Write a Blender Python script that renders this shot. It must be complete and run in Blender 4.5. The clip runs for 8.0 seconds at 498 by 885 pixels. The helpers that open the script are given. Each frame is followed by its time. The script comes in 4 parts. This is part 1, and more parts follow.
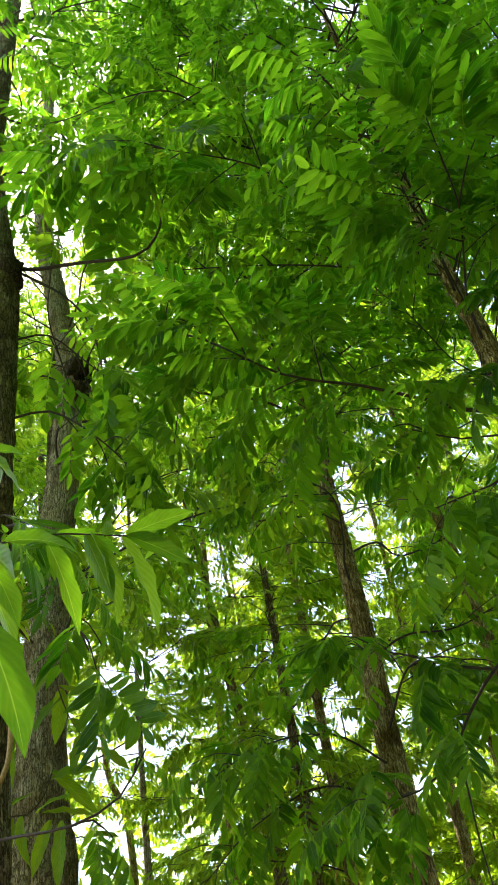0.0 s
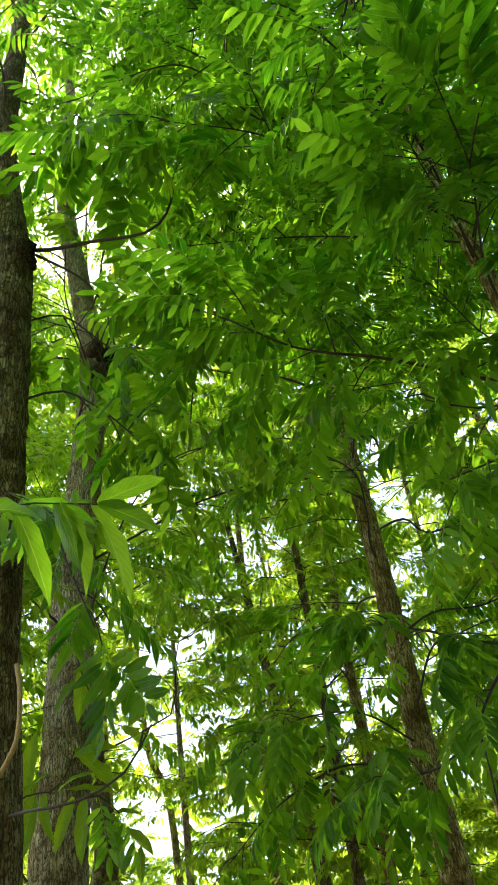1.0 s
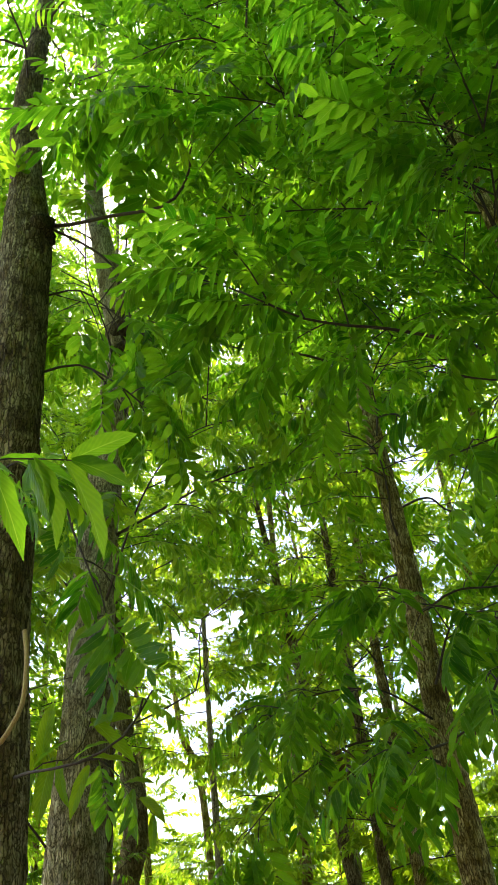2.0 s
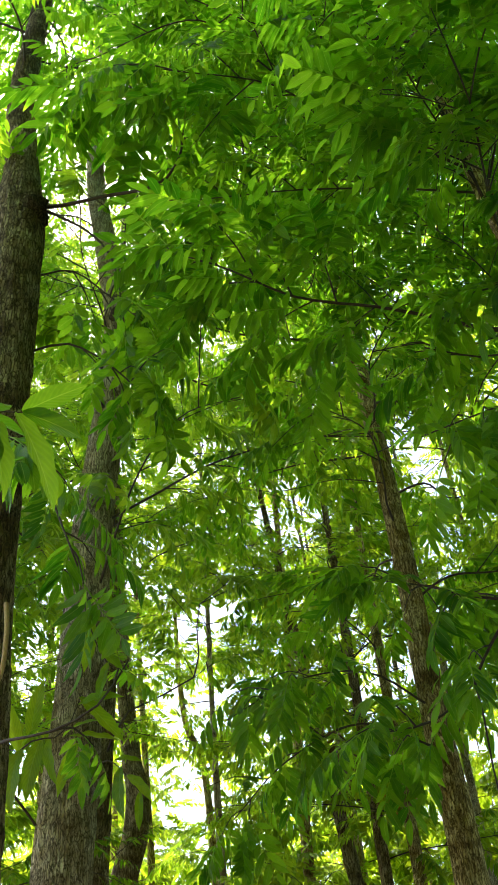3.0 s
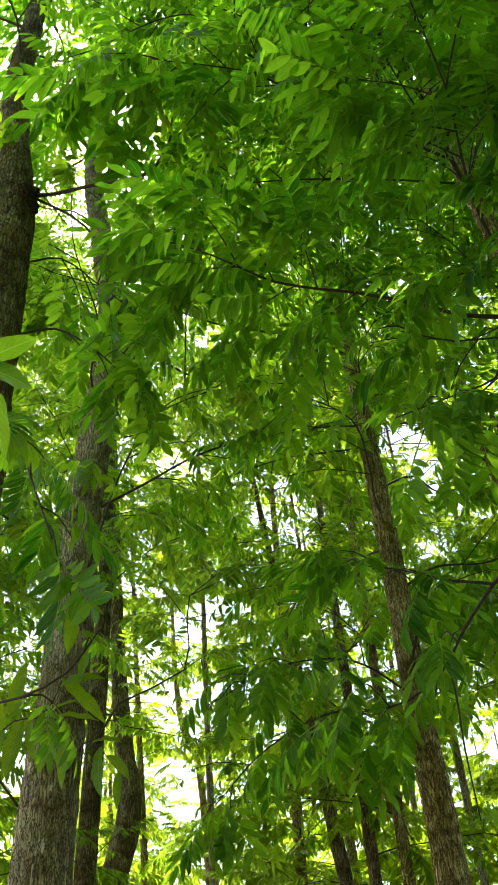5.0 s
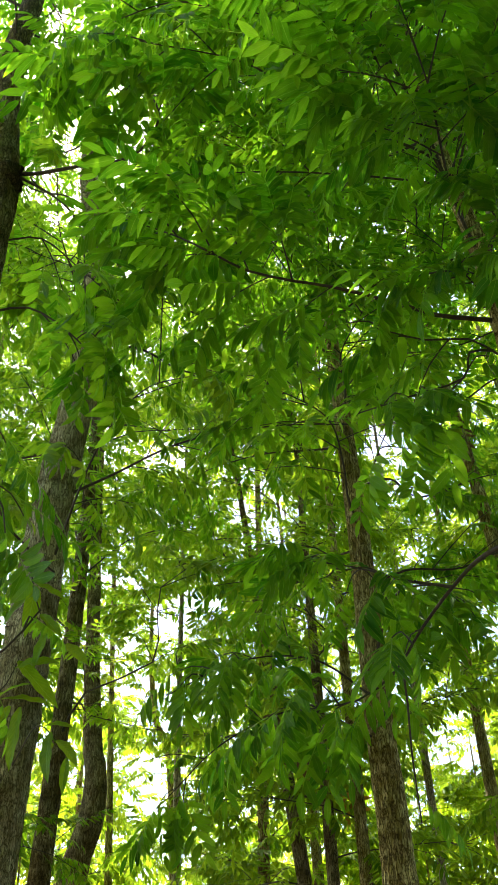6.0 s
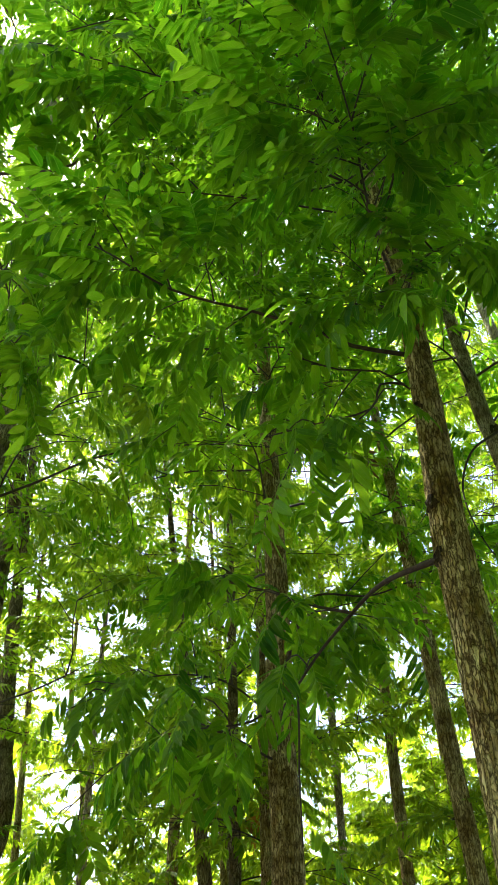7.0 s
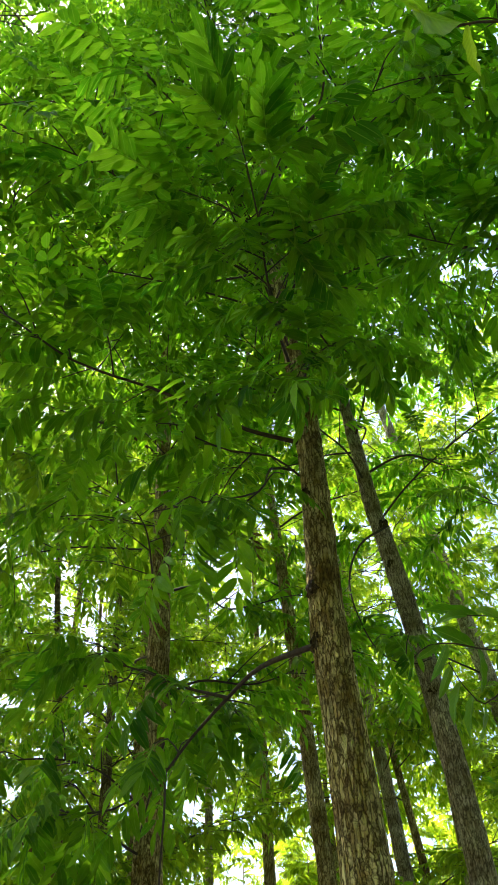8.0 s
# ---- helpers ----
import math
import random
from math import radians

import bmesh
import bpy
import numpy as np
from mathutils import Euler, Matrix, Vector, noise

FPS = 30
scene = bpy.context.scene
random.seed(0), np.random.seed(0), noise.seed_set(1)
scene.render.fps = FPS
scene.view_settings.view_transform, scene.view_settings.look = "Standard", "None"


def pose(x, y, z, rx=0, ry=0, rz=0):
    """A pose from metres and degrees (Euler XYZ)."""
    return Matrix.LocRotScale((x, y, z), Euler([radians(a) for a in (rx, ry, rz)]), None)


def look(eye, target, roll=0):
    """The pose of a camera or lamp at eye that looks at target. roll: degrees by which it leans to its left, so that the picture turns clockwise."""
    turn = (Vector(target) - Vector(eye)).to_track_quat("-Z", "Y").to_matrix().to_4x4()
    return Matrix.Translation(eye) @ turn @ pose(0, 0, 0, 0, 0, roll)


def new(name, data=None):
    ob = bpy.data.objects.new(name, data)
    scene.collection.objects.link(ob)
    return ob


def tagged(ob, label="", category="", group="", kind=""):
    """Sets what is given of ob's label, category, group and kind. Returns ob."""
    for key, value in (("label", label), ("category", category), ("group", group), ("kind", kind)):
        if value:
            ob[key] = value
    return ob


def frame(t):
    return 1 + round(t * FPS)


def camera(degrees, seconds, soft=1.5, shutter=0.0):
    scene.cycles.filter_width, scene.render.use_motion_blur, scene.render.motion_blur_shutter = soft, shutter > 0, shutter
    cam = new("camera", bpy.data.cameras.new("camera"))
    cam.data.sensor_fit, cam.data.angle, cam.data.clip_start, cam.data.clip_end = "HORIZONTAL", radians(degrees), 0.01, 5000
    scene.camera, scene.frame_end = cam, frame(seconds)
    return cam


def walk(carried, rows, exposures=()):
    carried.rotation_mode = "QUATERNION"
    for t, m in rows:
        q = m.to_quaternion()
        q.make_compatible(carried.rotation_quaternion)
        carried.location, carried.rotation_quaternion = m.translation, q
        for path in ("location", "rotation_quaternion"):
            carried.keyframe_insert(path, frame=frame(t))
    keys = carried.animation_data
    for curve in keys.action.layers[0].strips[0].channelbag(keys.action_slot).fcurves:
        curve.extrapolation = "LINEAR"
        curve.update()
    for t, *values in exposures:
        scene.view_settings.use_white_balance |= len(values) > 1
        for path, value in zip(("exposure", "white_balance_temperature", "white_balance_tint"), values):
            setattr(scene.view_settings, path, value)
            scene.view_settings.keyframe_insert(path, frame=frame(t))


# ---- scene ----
# camera: a phone carried slowly to the right, looking up into the trees
cam = camera(34.0, 8.0, soft=1.15)
PATH = [
    (0.0, (0.0, 0.0, 1.6), (0.0, 1.577, 2.83), -9.9),
    (0.5, (0.056, 0.04, 1.59), (0.024, 1.618, 2.818), -9.62),
    (1.0, (0.121, 0.083, 1.587), (0.015, 1.671, 2.798), -8.77),
    (1.5, (0.167, 0.108, 1.562), (0.002, 1.7, 2.761), -7.66),
    (2.8, (0.322, 0.212, 1.49), (0.081, 1.805, 2.676), -5.39),
    (3.0, (0.329, 0.222, 1.47), (0.089, 1.815, 2.656), -5.49),
    (3.5, (0.338, 0.23, 1.431), (0.097, 1.819, 2.621), -5.3),
    (4.0, (0.334, 0.238, 1.387), (0.093, 1.825, 2.581), -5.11),
    (5.3, (0.466, 0.304, 1.338), (0.209, 1.881, 2.54), -4.29),
    (5.5, (0.488, 0.332, 1.326), (0.228, 1.903, 2.536), -3.83),
    (6.0, (0.555, 0.351, 1.332), (0.312, 1.934, 2.531), -1.73),
    (6.5, (0.645, 0.353, 1.323), (0.456, 1.952, 2.51), -1.31),
    (7.0, (0.705, 0.344, 1.313), (0.599, 1.916, 2.546), -1.23),
    (7.5, (0.744, 0.334, 1.289), (0.778, 1.837, 2.609), -2.57),
    (8.0, (0.765, 0.352, 1.266), (0.898, 1.786, 2.654), -3.06),
]
walk(cam, [(t, look(eye, target, roll)) for t, eye, target, roll in PATH], exposures=[(0.0, 2.16, 6600, 10), (6.5, 2.22, 6600, 10), (8.0, 2.06, 6600, 10)])

# ---- world and sun ----
SUN_UP, SUN_TURN = 58.0, -48.0      # elevation; azimuth from +y, towards -x
world = bpy.data.worlds.new("world")
scene.world = world
world.use_nodes = True
wn = world.node_tree
sky = wn.nodes.new("ShaderNodeTexSky")
sky.sky_type, sky.sun_disc = "NISHITA", False
sky.sun_elevation, sky.sun_rotation = radians(SUN_UP), radians(SUN_TURN)
sky.air_density, sky.dust_density, sky.ozone_density = 1.0, 2.4, 1.0
wn.links.new(sky.outputs[0], wn.nodes["Background"].inputs[0])
wn.nodes["Background"].inputs[1].default_value = 0.13
sun = new("sun", bpy.data.lights.new("sun", "SUN"))
sun.data.energy, sun.data.angle, sun.data.color = 3.6, radians(0.6), (1.0, 0.93, 0.8)
to_sun = Vector((math.sin(radians(SUN_TURN)) * math.cos(radians(SUN_UP)), math.cos(radians(SUN_TURN)) * math.cos(radians(SUN_UP)), math.sin(radians(SUN_UP))))
sun.matrix_world = look(to_sun * 60, (0, 0, 0))


# ---- materials ----
def material(name):
    m = bpy.data.materials.new(name)
    m.use_nodes = True
    return m, m.node_tree, m.node_tree.nodes["Principled BSDF"]


def node(tree, kind, **inputs):
    n = tree.nodes.new(kind)
    for key, value in inputs.items():
        n.inputs[key.replace("_", " ")].default_value = value
    return n


def ramp(tree, fac, stops):
    r = tree.nodes.new("ShaderNodeValToRGB")
    for e, (p, c) in zip(r.color_ramp.elements, stops[:2]):
        e.position, e.color = p, (*c, 1)
    for p, c in stops[2:]:
        r.color_ramp.elements.new(p).color = (*c, 1)
    tree.links.new(fac, r.inputs[0])
    return r.outputs[0]


def leaf_material(name, dark, light, glow_dark, glow_light, share):
    """A leaf blade: a waxy face that lets daylight through; each leaflet of its own green, with a paler midrib and blotches."""
    m, t, p = material(name)
    link = t.links.new
    rnd = t.nodes.new("ShaderNodeObjectInfo").outputs["Random"]
    isl = t.nodes.new("ShaderNodeNewGeometry").outputs["Random Per Island"]
    mixed = t.nodes.new("ShaderNodeMath")
    mixed.operation = "ADD"
    half = t.nodes.new("ShaderNodeMath")
    half.operation, half.inputs[1].default_value = "MULTIPLY", 0.55
    link(isl, half.inputs[0])
    other = t.nodes.new("ShaderNodeMath")
    other.operation, other.inputs[1].default_value = "MULTIPLY", 0.45
    link(rnd, other.inputs[0])
    link(half.outputs[0], mixed.inputs[0])
    link(other.outputs[0], mixed.inputs[1])
    coord = t.nodes.new("ShaderNodeTexCoord")
    patch = node(t, "ShaderNodeTexNoise", Scale=9.0, Detail=4.0)
    link(coord.outputs["Object"], patch.inputs["Vector"])
    shade = t.nodes.new("ShaderNodeMath")
    shade.operation = "MULTIPLY_ADD"
    shade.inputs[1].default_value, shade.inputs[2].default_value = 0.5, -0.25
    link(patch.outputs[0], shade.inputs[0])
    total = t.nodes.new("ShaderNodeMath")
    total.operation = "ADD"
    link(mixed.outputs[0], total.inputs[0])
    link(shade.outputs[0], total.inputs[1])
    face = ramp(t, total.outputs[0], [(0.1, dark), (0.9, light)])
    thru = ramp(t, total.outputs[0], [(0.1, glow_dark), (0.9, glow_light)])
    # midrib and side veins along the blade's own map
    uv = t.nodes.new("ShaderNodeSeparateXYZ")
    link(coord.outputs["UV"], uv.inputs[0])
    off = t.nodes.new("ShaderNodeMath")
    off.operation, off.inputs[1].default_value = "SUBTRACT", 0.5
    link(uv.outputs[1], off.inputs[0])
    away = t.nodes.new("ShaderNodeMath")
    away.operation = "ABSOLUTE"
    link(off.outputs[0], away.inputs[0])
    rib = ramp(t, away.outputs[0], [(0.0, (1, 1, 1)), (0.032, (0, 0, 0))])
    vein = t.nodes.new("ShaderNodeMath")
    vein.operation, vein.inputs[1].default_value = "MULTIPLY_ADD", 0.55
    link(away.outputs[0], vein.inputs[0])
    flip = t.nodes.new("ShaderNodeMath")
    flip.operation, flip.inputs[1].default_value = "MULTIPLY", -1.0
    link(uv.outputs[0], flip.inputs[0])
    link(flip.outputs[0], vein.inputs[2])
    wave = t.nodes.new("ShaderNodeMath")
    wave.operation, wave.inputs[1].default_value = "MULTIPLY", 62.0
    link(vein.outputs[0], wave.inputs[0])
    sine = t.nodes.new("ShaderNodeMath")
    sine.operation = "SINE"
    link(wave.outputs[0], sine.inputs[0])
    bump = node(t, "ShaderNodeBump", Strength=0.25, Distance=0.002)
    link(sine.outputs[0], bump.inputs["Height"])
    paler = t.nodes.new("ShaderNodeMix")
    paler.data_type = "RGBA"
    paler.inputs["B"].default_value = (0.16, 0.26, 0.05, 1)
    link(rib, paler.inputs["Factor"])
    link(face, paler.inputs["A"])
    link(paler.outputs["Result"], p.inputs["Base Color"])
    link(bump.outputs[0], p.inputs["Normal"])
    gloss = t.nodes.new("ShaderNodeMapRange")
    gloss.inputs["From Min"].default_value, gloss.inputs["From Max"].default_value = 0.3, 0.7
    gloss.inputs["To Min"].default_value, gloss.inputs["To Max"].default_value = 0.33, 0.55
    link(patch.outputs[0], gloss.inputs["Value"])
    link(gloss.outputs[0], p.inputs["Roughness"])
    p.inputs["Specular IOR Level"].default_value = 0.26
    veins = ramp(t, sine.outputs[0], [(0.0, (0.86, 0.88, 0.84)), (0.8, (1, 1, 1))])
    veined = t.nodes.new("ShaderNodeMix")
    veined.data_type, veined.blend_type = "RGBA", "MULTIPLY"
    veined.inputs["Factor"].default_value = 1.0
    link(thru, veined.inputs["A"])
    link(veins, veined.inputs["B"])
    thru = veined.outputs["Result"]
    glow = t.nodes.new("ShaderNodeBsdfTranslucent")
    ribbed = t.nodes.new("ShaderNodeMix")
    ribbed.data_type = "RGBA"
    ribbed.inputs["B"].default_value = (0.42, 0.66, 0.06, 1)
    link(rib, ribbed.inputs["Factor"])
    link(thru, ribbed.inputs["A"])
    link(ribbed.outputs["Result"], glow.inputs["Color"])
    both = t.nodes.new("ShaderNodeMixShader")
    both.inputs[0].default_value = share
    link(p.outputs[0], both.inputs[1])
    link(glow.outputs[0], both.inputs[2])
    link(both.outputs[0], t.nodes["Material Output"].inputs["Surface"])
    return m


def bark_material(name, deep, mid, pale, patchy=0.55):
    """Furrowed bark: long upright plates parted by cracks, pale flaking patches, dark bands across, fine grain."""
    m, t, p = material(name)
    link = t.links.new
    coord = t.nodes.new("ShaderNodeTexCoord")

    def stretched(z):
        n = t.nodes.new("ShaderNodeMapping")
        n.inputs["Scale"].default_value = (1, 1, z)
        link(coord.outputs["Object"], n.inputs["Vector"])
        return n.outputs[0]

    def blend(kind, fac, one, two):
        n = t.nodes.new("ShaderNodeMix")
        n.data_type, n.blend_type = "RGBA", kind
        for key, value in (("Factor", fac), ("A", one), ("B", two)):
            if hasattr(value, "links"):
                link(value, n.inputs[key])
            else:
                n.inputs[key].default_value = value
        return n.outputs["Result"]
    def cloud(vector, scale, detail=5.0, rough=0.6, twist=0.0):
        n = node(t, "ShaderNodeTexNoise", Scale=scale, Detail=detail, Roughness=rough, Distortion=twist)
        link(vector, n.inputs["Vector"])
        return n.outputs[0]

    def ridge(value):
        """1 on the crest between furrows, 0 in the furrow."""
        a = t.nodes.new("ShaderNodeMath")
        a.operation, a.inputs[1].default_value = "SUBTRACT", 0.5
        link(value, a.inputs[0])
        b = t.nodes.new("ShaderNodeMath")
        b.operation = "ABSOLUTE"
        link(a.outputs[0], b.inputs[0])
        return b.outputs[0]
    check = ramp(t, ridge(cloud(stretched(0.55), 30.0, 3.0, 0.6, 1.2)), [(0.0, (0.25, 0.25, 0.25)), (0.04, (1, 1, 1))])
    fleck = cloud(stretched(0.3), 34.0, 4.0, 0.6, 0.4)
    blotch = cloud(stretched(0.7), 6.0, 6.0, 0.65)
    bands = cloud(stretched(3.0), 2.6, 4.0, 0.6)
    grain = cloud(stretched(0.2), 170.0, 4.0, 0.7)
    flake = t.nodes.new("ShaderNodeMath")
    flake.operation, flake.inputs[1].default_value = "MULTIPLY_ADD", 0.6
    link(fleck, flake.inputs[0])
    link(blotch, flake.inputs[2])
    body = ramp(t, flake.outputs[0], [(patchy + 0.05, [0.55 * mid[0], 0.47 * mid[1], 0.4 * mid[2]]), (patchy + 0.24, mid), (patchy + 0.42, [0.5 * (u + w) for u, w in zip(mid, pale)])])
    warp = t.nodes.new("ShaderNodeMix")
    warp.data_type = "VECTOR"
    warp.inputs["Factor"].default_value = 0.02
    link(stretched(0.15), warp.inputs["A"])
    twist = node(t, "ShaderNodeTexNoise", Scale=40.0, Detail=3.0)
    link(coord.outputs["Object"], twist.inputs["Vector"])
    link(twist.outputs["Color"], warp.inputs["B"])
    cells = node(t, "ShaderNodeTexVoronoi", Scale=66.0, Randomness=1.0)
    edges = node(t, "ShaderNodeTexVoronoi", Scale=66.0, Randomness=1.0)
    edges.feature = "DISTANCE_TO_EDGE"
    link(warp.outputs["Result"], cells.inputs["Vector"])
    link(warp.outputs["Result"], edges.inputs["Vector"])
    furrow = ramp(t, edges.outputs["Distance"], [(0.0, (0.15, 0.15, 0.15)), (0.12, (1, 1, 1))])
    some = ramp(t, cells.outputs["Color"], [(0.34, (0, 0, 0)), (0.66, (1, 1, 1))])
    where = ramp(t, blotch, [(0.38, (0.05, 0.05, 0.05)), (0.55, (1, 1, 1))])
    inner = ramp(t, edges.outputs["Distance"], [(0.08, (0, 0, 0)), (0.22, (1, 1, 1))])
    chips = blend("MULTIPLY", 1.0, blend("MULTIPLY", 1.0, inner, some), where)
    body = blend("MIX", chips, body, (*pale, 1))
    wide = ramp(t, cloud(stretched(1.4), 3.2, 4.0, 0.6), [(0.34, (0.62, 0.55, 0.46)), (0.56, (1, 1, 1))])
    body = blend("MULTIPLY", 1.0, body, wide)
    band = ramp(t, bands, [(0.33, (0.62, 0.58, 0.54)), (0.5, (1, 1, 1))])
    grainy = ramp(t, grain, [(0.3, (0.6, 0.6, 0.6)), (0.72, (1.2, 1.2, 1.2))])
    tone = blend("MIX", furrow, (*deep, 1), body)
    tone = blend("MULTIPLY", 0.6, tone, check)
    tone = blend("MULTIPLY", 1.0, tone, band)
    tone = blend("MULTIPLY", 1.0, tone, grainy)
    link(tone, p.inputs["Base Color"])
    high = blend("ADD", 0.4, blend("MULTIPLY", 1.0, furrow, check), grain)
    bump = node(t, "ShaderNodeBump", Strength=1.0, Distance=0.012)
    link(high, bump.inputs["Height"])
    link(bump.outputs[0], p.inputs["Normal"])
    p.inputs["Roughness"].default_value = 0.9
    p.inputs["Specular IOR Level"].default_value = 0.2
    return m


LEAF = leaf_material("leaf_green", (0.02, 0.075, 0.007), (0.115, 0.25, 0.018), (0.1, 0.34, 0.006), (0.48, 0.84, 0.023), 0.62)
# brighter, yellower copy of LEAF: sunlight worked into the leaf colour
LEAF_SUNLIT = leaf_material("leaf_sunlit_green", (0.038, 0.11, 0.009), (0.12, 0.245, 0.016), (0.15, 0.37, 0.006), (0.7, 0.86, 0.037), 0.6)
LEAF_BROAD = leaf_material("leaf_broad_green", (0.03, 0.1, 0.01), (0.1, 0.22, 0.02), (0.1, 0.33, 0.006), (0.34, 0.58, 0.02), 0.46)
# LEAF yellowed and brightened, so the colour carries the sun on the left crowns
LEAF_SUN_YELLOW = leaf_material("leaf_sun_yellow_green", (0.036, 0.105, 0.009), (0.11, 0.24, 0.016), (0.15, 0.37, 0.006), (0.62, 0.84, 0.034), 0.62)
# brightest leaf copy: strong sun on the far wood put into its colour
LEAF_SUN_EDGE = leaf_material("leaf_sun_edge_green", (0.045, 0.12, 0.009), (0.14, 0.26, 0.016), (0.24, 0.44, 0.006), (0.76, 0.87, 0.036), 0.62)
BARK = bark_material("bark_brown", (0.055, 0.032, 0.008), (0.37, 0.275, 0.07), (0.9, 0.78, 0.36), 0.46)
BARK_GREY = bark_material("bark_grey", (0.06, 0.045, 0.02), (0.46, 0.385, 0.2), (0.84, 0.77, 0.52), 0.43)
BARK_DEEP = bark_material("bark_deep_brown", (0.028, 0.019, 0.008), (0.2, 0.15, 0.06), (0.56, 0.48, 0.26), 0.47)
BARK_DARK = bark_material("bark_scar", (0.02, 0.014, 0.006), (0.075, 0.053, 0.022), (0.16, 0.125, 0.06), 0.55)
TAN, at3, ap3 = material("peeled_wood")
an = node(at3, "ShaderNodeTexNoise", Scale=35.0, Detail=4.0)
at3.links.new(ramp(at3, an.outputs[0], [(0.3, (0.22, 0.13, 0.04)), (0.7, (0.5, 0.34, 0.13))]), ap3.inputs["Base Color"])
ap3.inputs["Roughness"].default_value = 0.7
DRY = leaf_material("leaf_dry", (0.05, 0.03, 0.015), (0.14, 0.08, 0.03), (0.08, 0.04, 0.01), (0.2, 0.1, 0.03), 0.3)
ORANGE = leaf_material("leaf_orange", (0.3, 0.12, 0.02), (0.4, 0.22, 0.03), (0.6, 0.2, 0.02), (0.7, 0.4, 0.04), 0.5)
TWIG, tt, tp = material("twig_brown")
tp.inputs["Base Color"].default_value = (0.07, 0.045, 0.028, 1)
tp.inputs["Roughness"].default_value = 0.75
tn = node(tt, "ShaderNodeTexNoise", Scale=60.0, Detail=4.0)
tt.links.new(ramp(tt, tn.outputs[0], [(0.3, (0.022, 0.015, 0.01)), (0.75, (0.075, 0.05, 0.032))]), tp.inputs["Base Color"])
SOIL, st, sp = material("forest_floor")
sn = node(st, "ShaderNodeTexNoise", Scale=1.3, Detail=9.0, Roughness=0.7)
sc = st.nodes.new("ShaderNodeTexCoord")
st.links.new(sc.outputs["Object"], sn.inputs["Vector"])
st.links.new(ramp(st, sn.outputs[0], [(0.3, (0.05, 0.035, 0.02)), (0.5, (0.12, 0.08, 0.045)), (0.68, (0.07, 0.11, 0.025))]), sp.inputs["Base Color"])
sb = node(st, "ShaderNodeBump", Strength=0.8, Distance=0.05)
st.links.new(sn.outputs[0], sb.inputs["Height"])
st.links.new(sb.outputs[0], sp.inputs["Normal"])
sp.inputs["Roughness"].default_value = 0.95


# ---- mesh tools ----
def mesh_of(name, verts, tris=None, quads=None, mat=None, uv=None):
    """One mesh from number arrays; uv holds one pair a corner."""
    me = bpy.data.meshes.new(name)
    verts = np.asarray(verts, np.float32).reshape(-1, 3)
    tris = np.zeros((0, 3), np.int32) if tris is None else np.asarray(tris, np.int32).reshape(-1, 3)
    quads = np.zeros((0, 4), np.int32) if quads is None else np.asarray(quads, np.int32).reshape(-1, 4)
    me.vertices.add(len(verts))
    me.vertices.foreach_set("co", verts.ravel())
    me.loops.add(tris.size + quads.size)
    me.loops.foreach_set("vertex_index", np.concatenate([tris.ravel(), quads.ravel()]))
    me.polygons.add(len(tris) + len(quads))
    starts = np.concatenate([np.arange(len(tris)) * 3, tris.size + np.arange(len(quads)) * 4]).astype(np.int32)
    me.polygons.foreach_set("loop_start", starts)
    me.polygons.foreach_set("use_smooth", np.ones(len(starts), bool))
    if uv is not None:
        me.uv_layers.new(name="blade").data.foreach_set("uv", np.asarray(uv, np.float32).ravel())
    me.update(calc_edges=True)
    if mat:
        me.materials.append(mat)
    return me


def hang(name, me, parent, label="", kind=""):
    """Links a mesh as one part under a thing or a part."""
    ob = new(name, me)
    ob.parent = parent
    return tagged(ob, label, kind=kind)


def smooth(points, step):
    """A Catmull-Rom curve through points, about one place every step metres."""
    p = [Vector(q) for q in points]
    p = [p[0] * 2 - p[1]] + p + [p[-1] * 2 - p[-2]]
    out = []
    for a, b, c, e in zip(p, p[1:], p[2:], p[3:]):
        n = max(2, int((c - b).length / step))
        for i in range(n):
            u = i / n
            out.append(0.5 * (2 * b + (c - a) * u + (2 * a - 5 * b + 4 * c - e) * u * u + (3 * b - a - 3 * c + e) * u ** 3))
    return out + [p[-2]]


def tube(curve, radii, sides, rough=None):
    """Verts and quads of a round limb; rough(angle, place) scales the radius."""
    verts, quads = [], []
    side = Vector((1, 0.13, 0.07))
    for i, c in enumerate(curve):
        way = (curve[min(i + 1, len(curve) - 1)] - curve[max(i - 1, 0)]).normalized()
        side = (side - way * side.dot(way)).normalized()
        third = way.cross(side)
        for k in range(sides):
            a = 2 * math.pi * k / sides
            r = radii[i] * (rough(a, c) if rough else 1)
            verts.append(c + (side * math.cos(a) + third * math.sin(a)) * r)
        if i:
            o = (i - 1) * sides
            quads += [(o + k, o + (k + 1) % sides, o + sides + (k + 1) % sides, o + sides + k) for k in range(sides)]
    n = len(verts)
    verts.append(curve[-1].copy())
    caps = [(n - sides + k, n - sides + (k + 1) % sides, n) for k in range(sides)]
    return verts, quads, caps


def joined(tubes):
    v, q, t = [], [], []
    for verts, quads, caps in tubes:
        o = len(v)
        v += verts
        q += [tuple(i + o for i in f) for f in quads]
        t += [tuple(i + o for i in f) for f in caps]
    return v, t, q


def blade(fine):
    """Rows across a leaflet of length 1 along x: (along, half width)."""
    return [[(0.42, 0.2)], [(0.24, 0.148), (0.7, 0.145)], [(0.13, 0.105), (0.38, 0.17), (0.68, 0.145), (0.89, 0.062)]][fine]


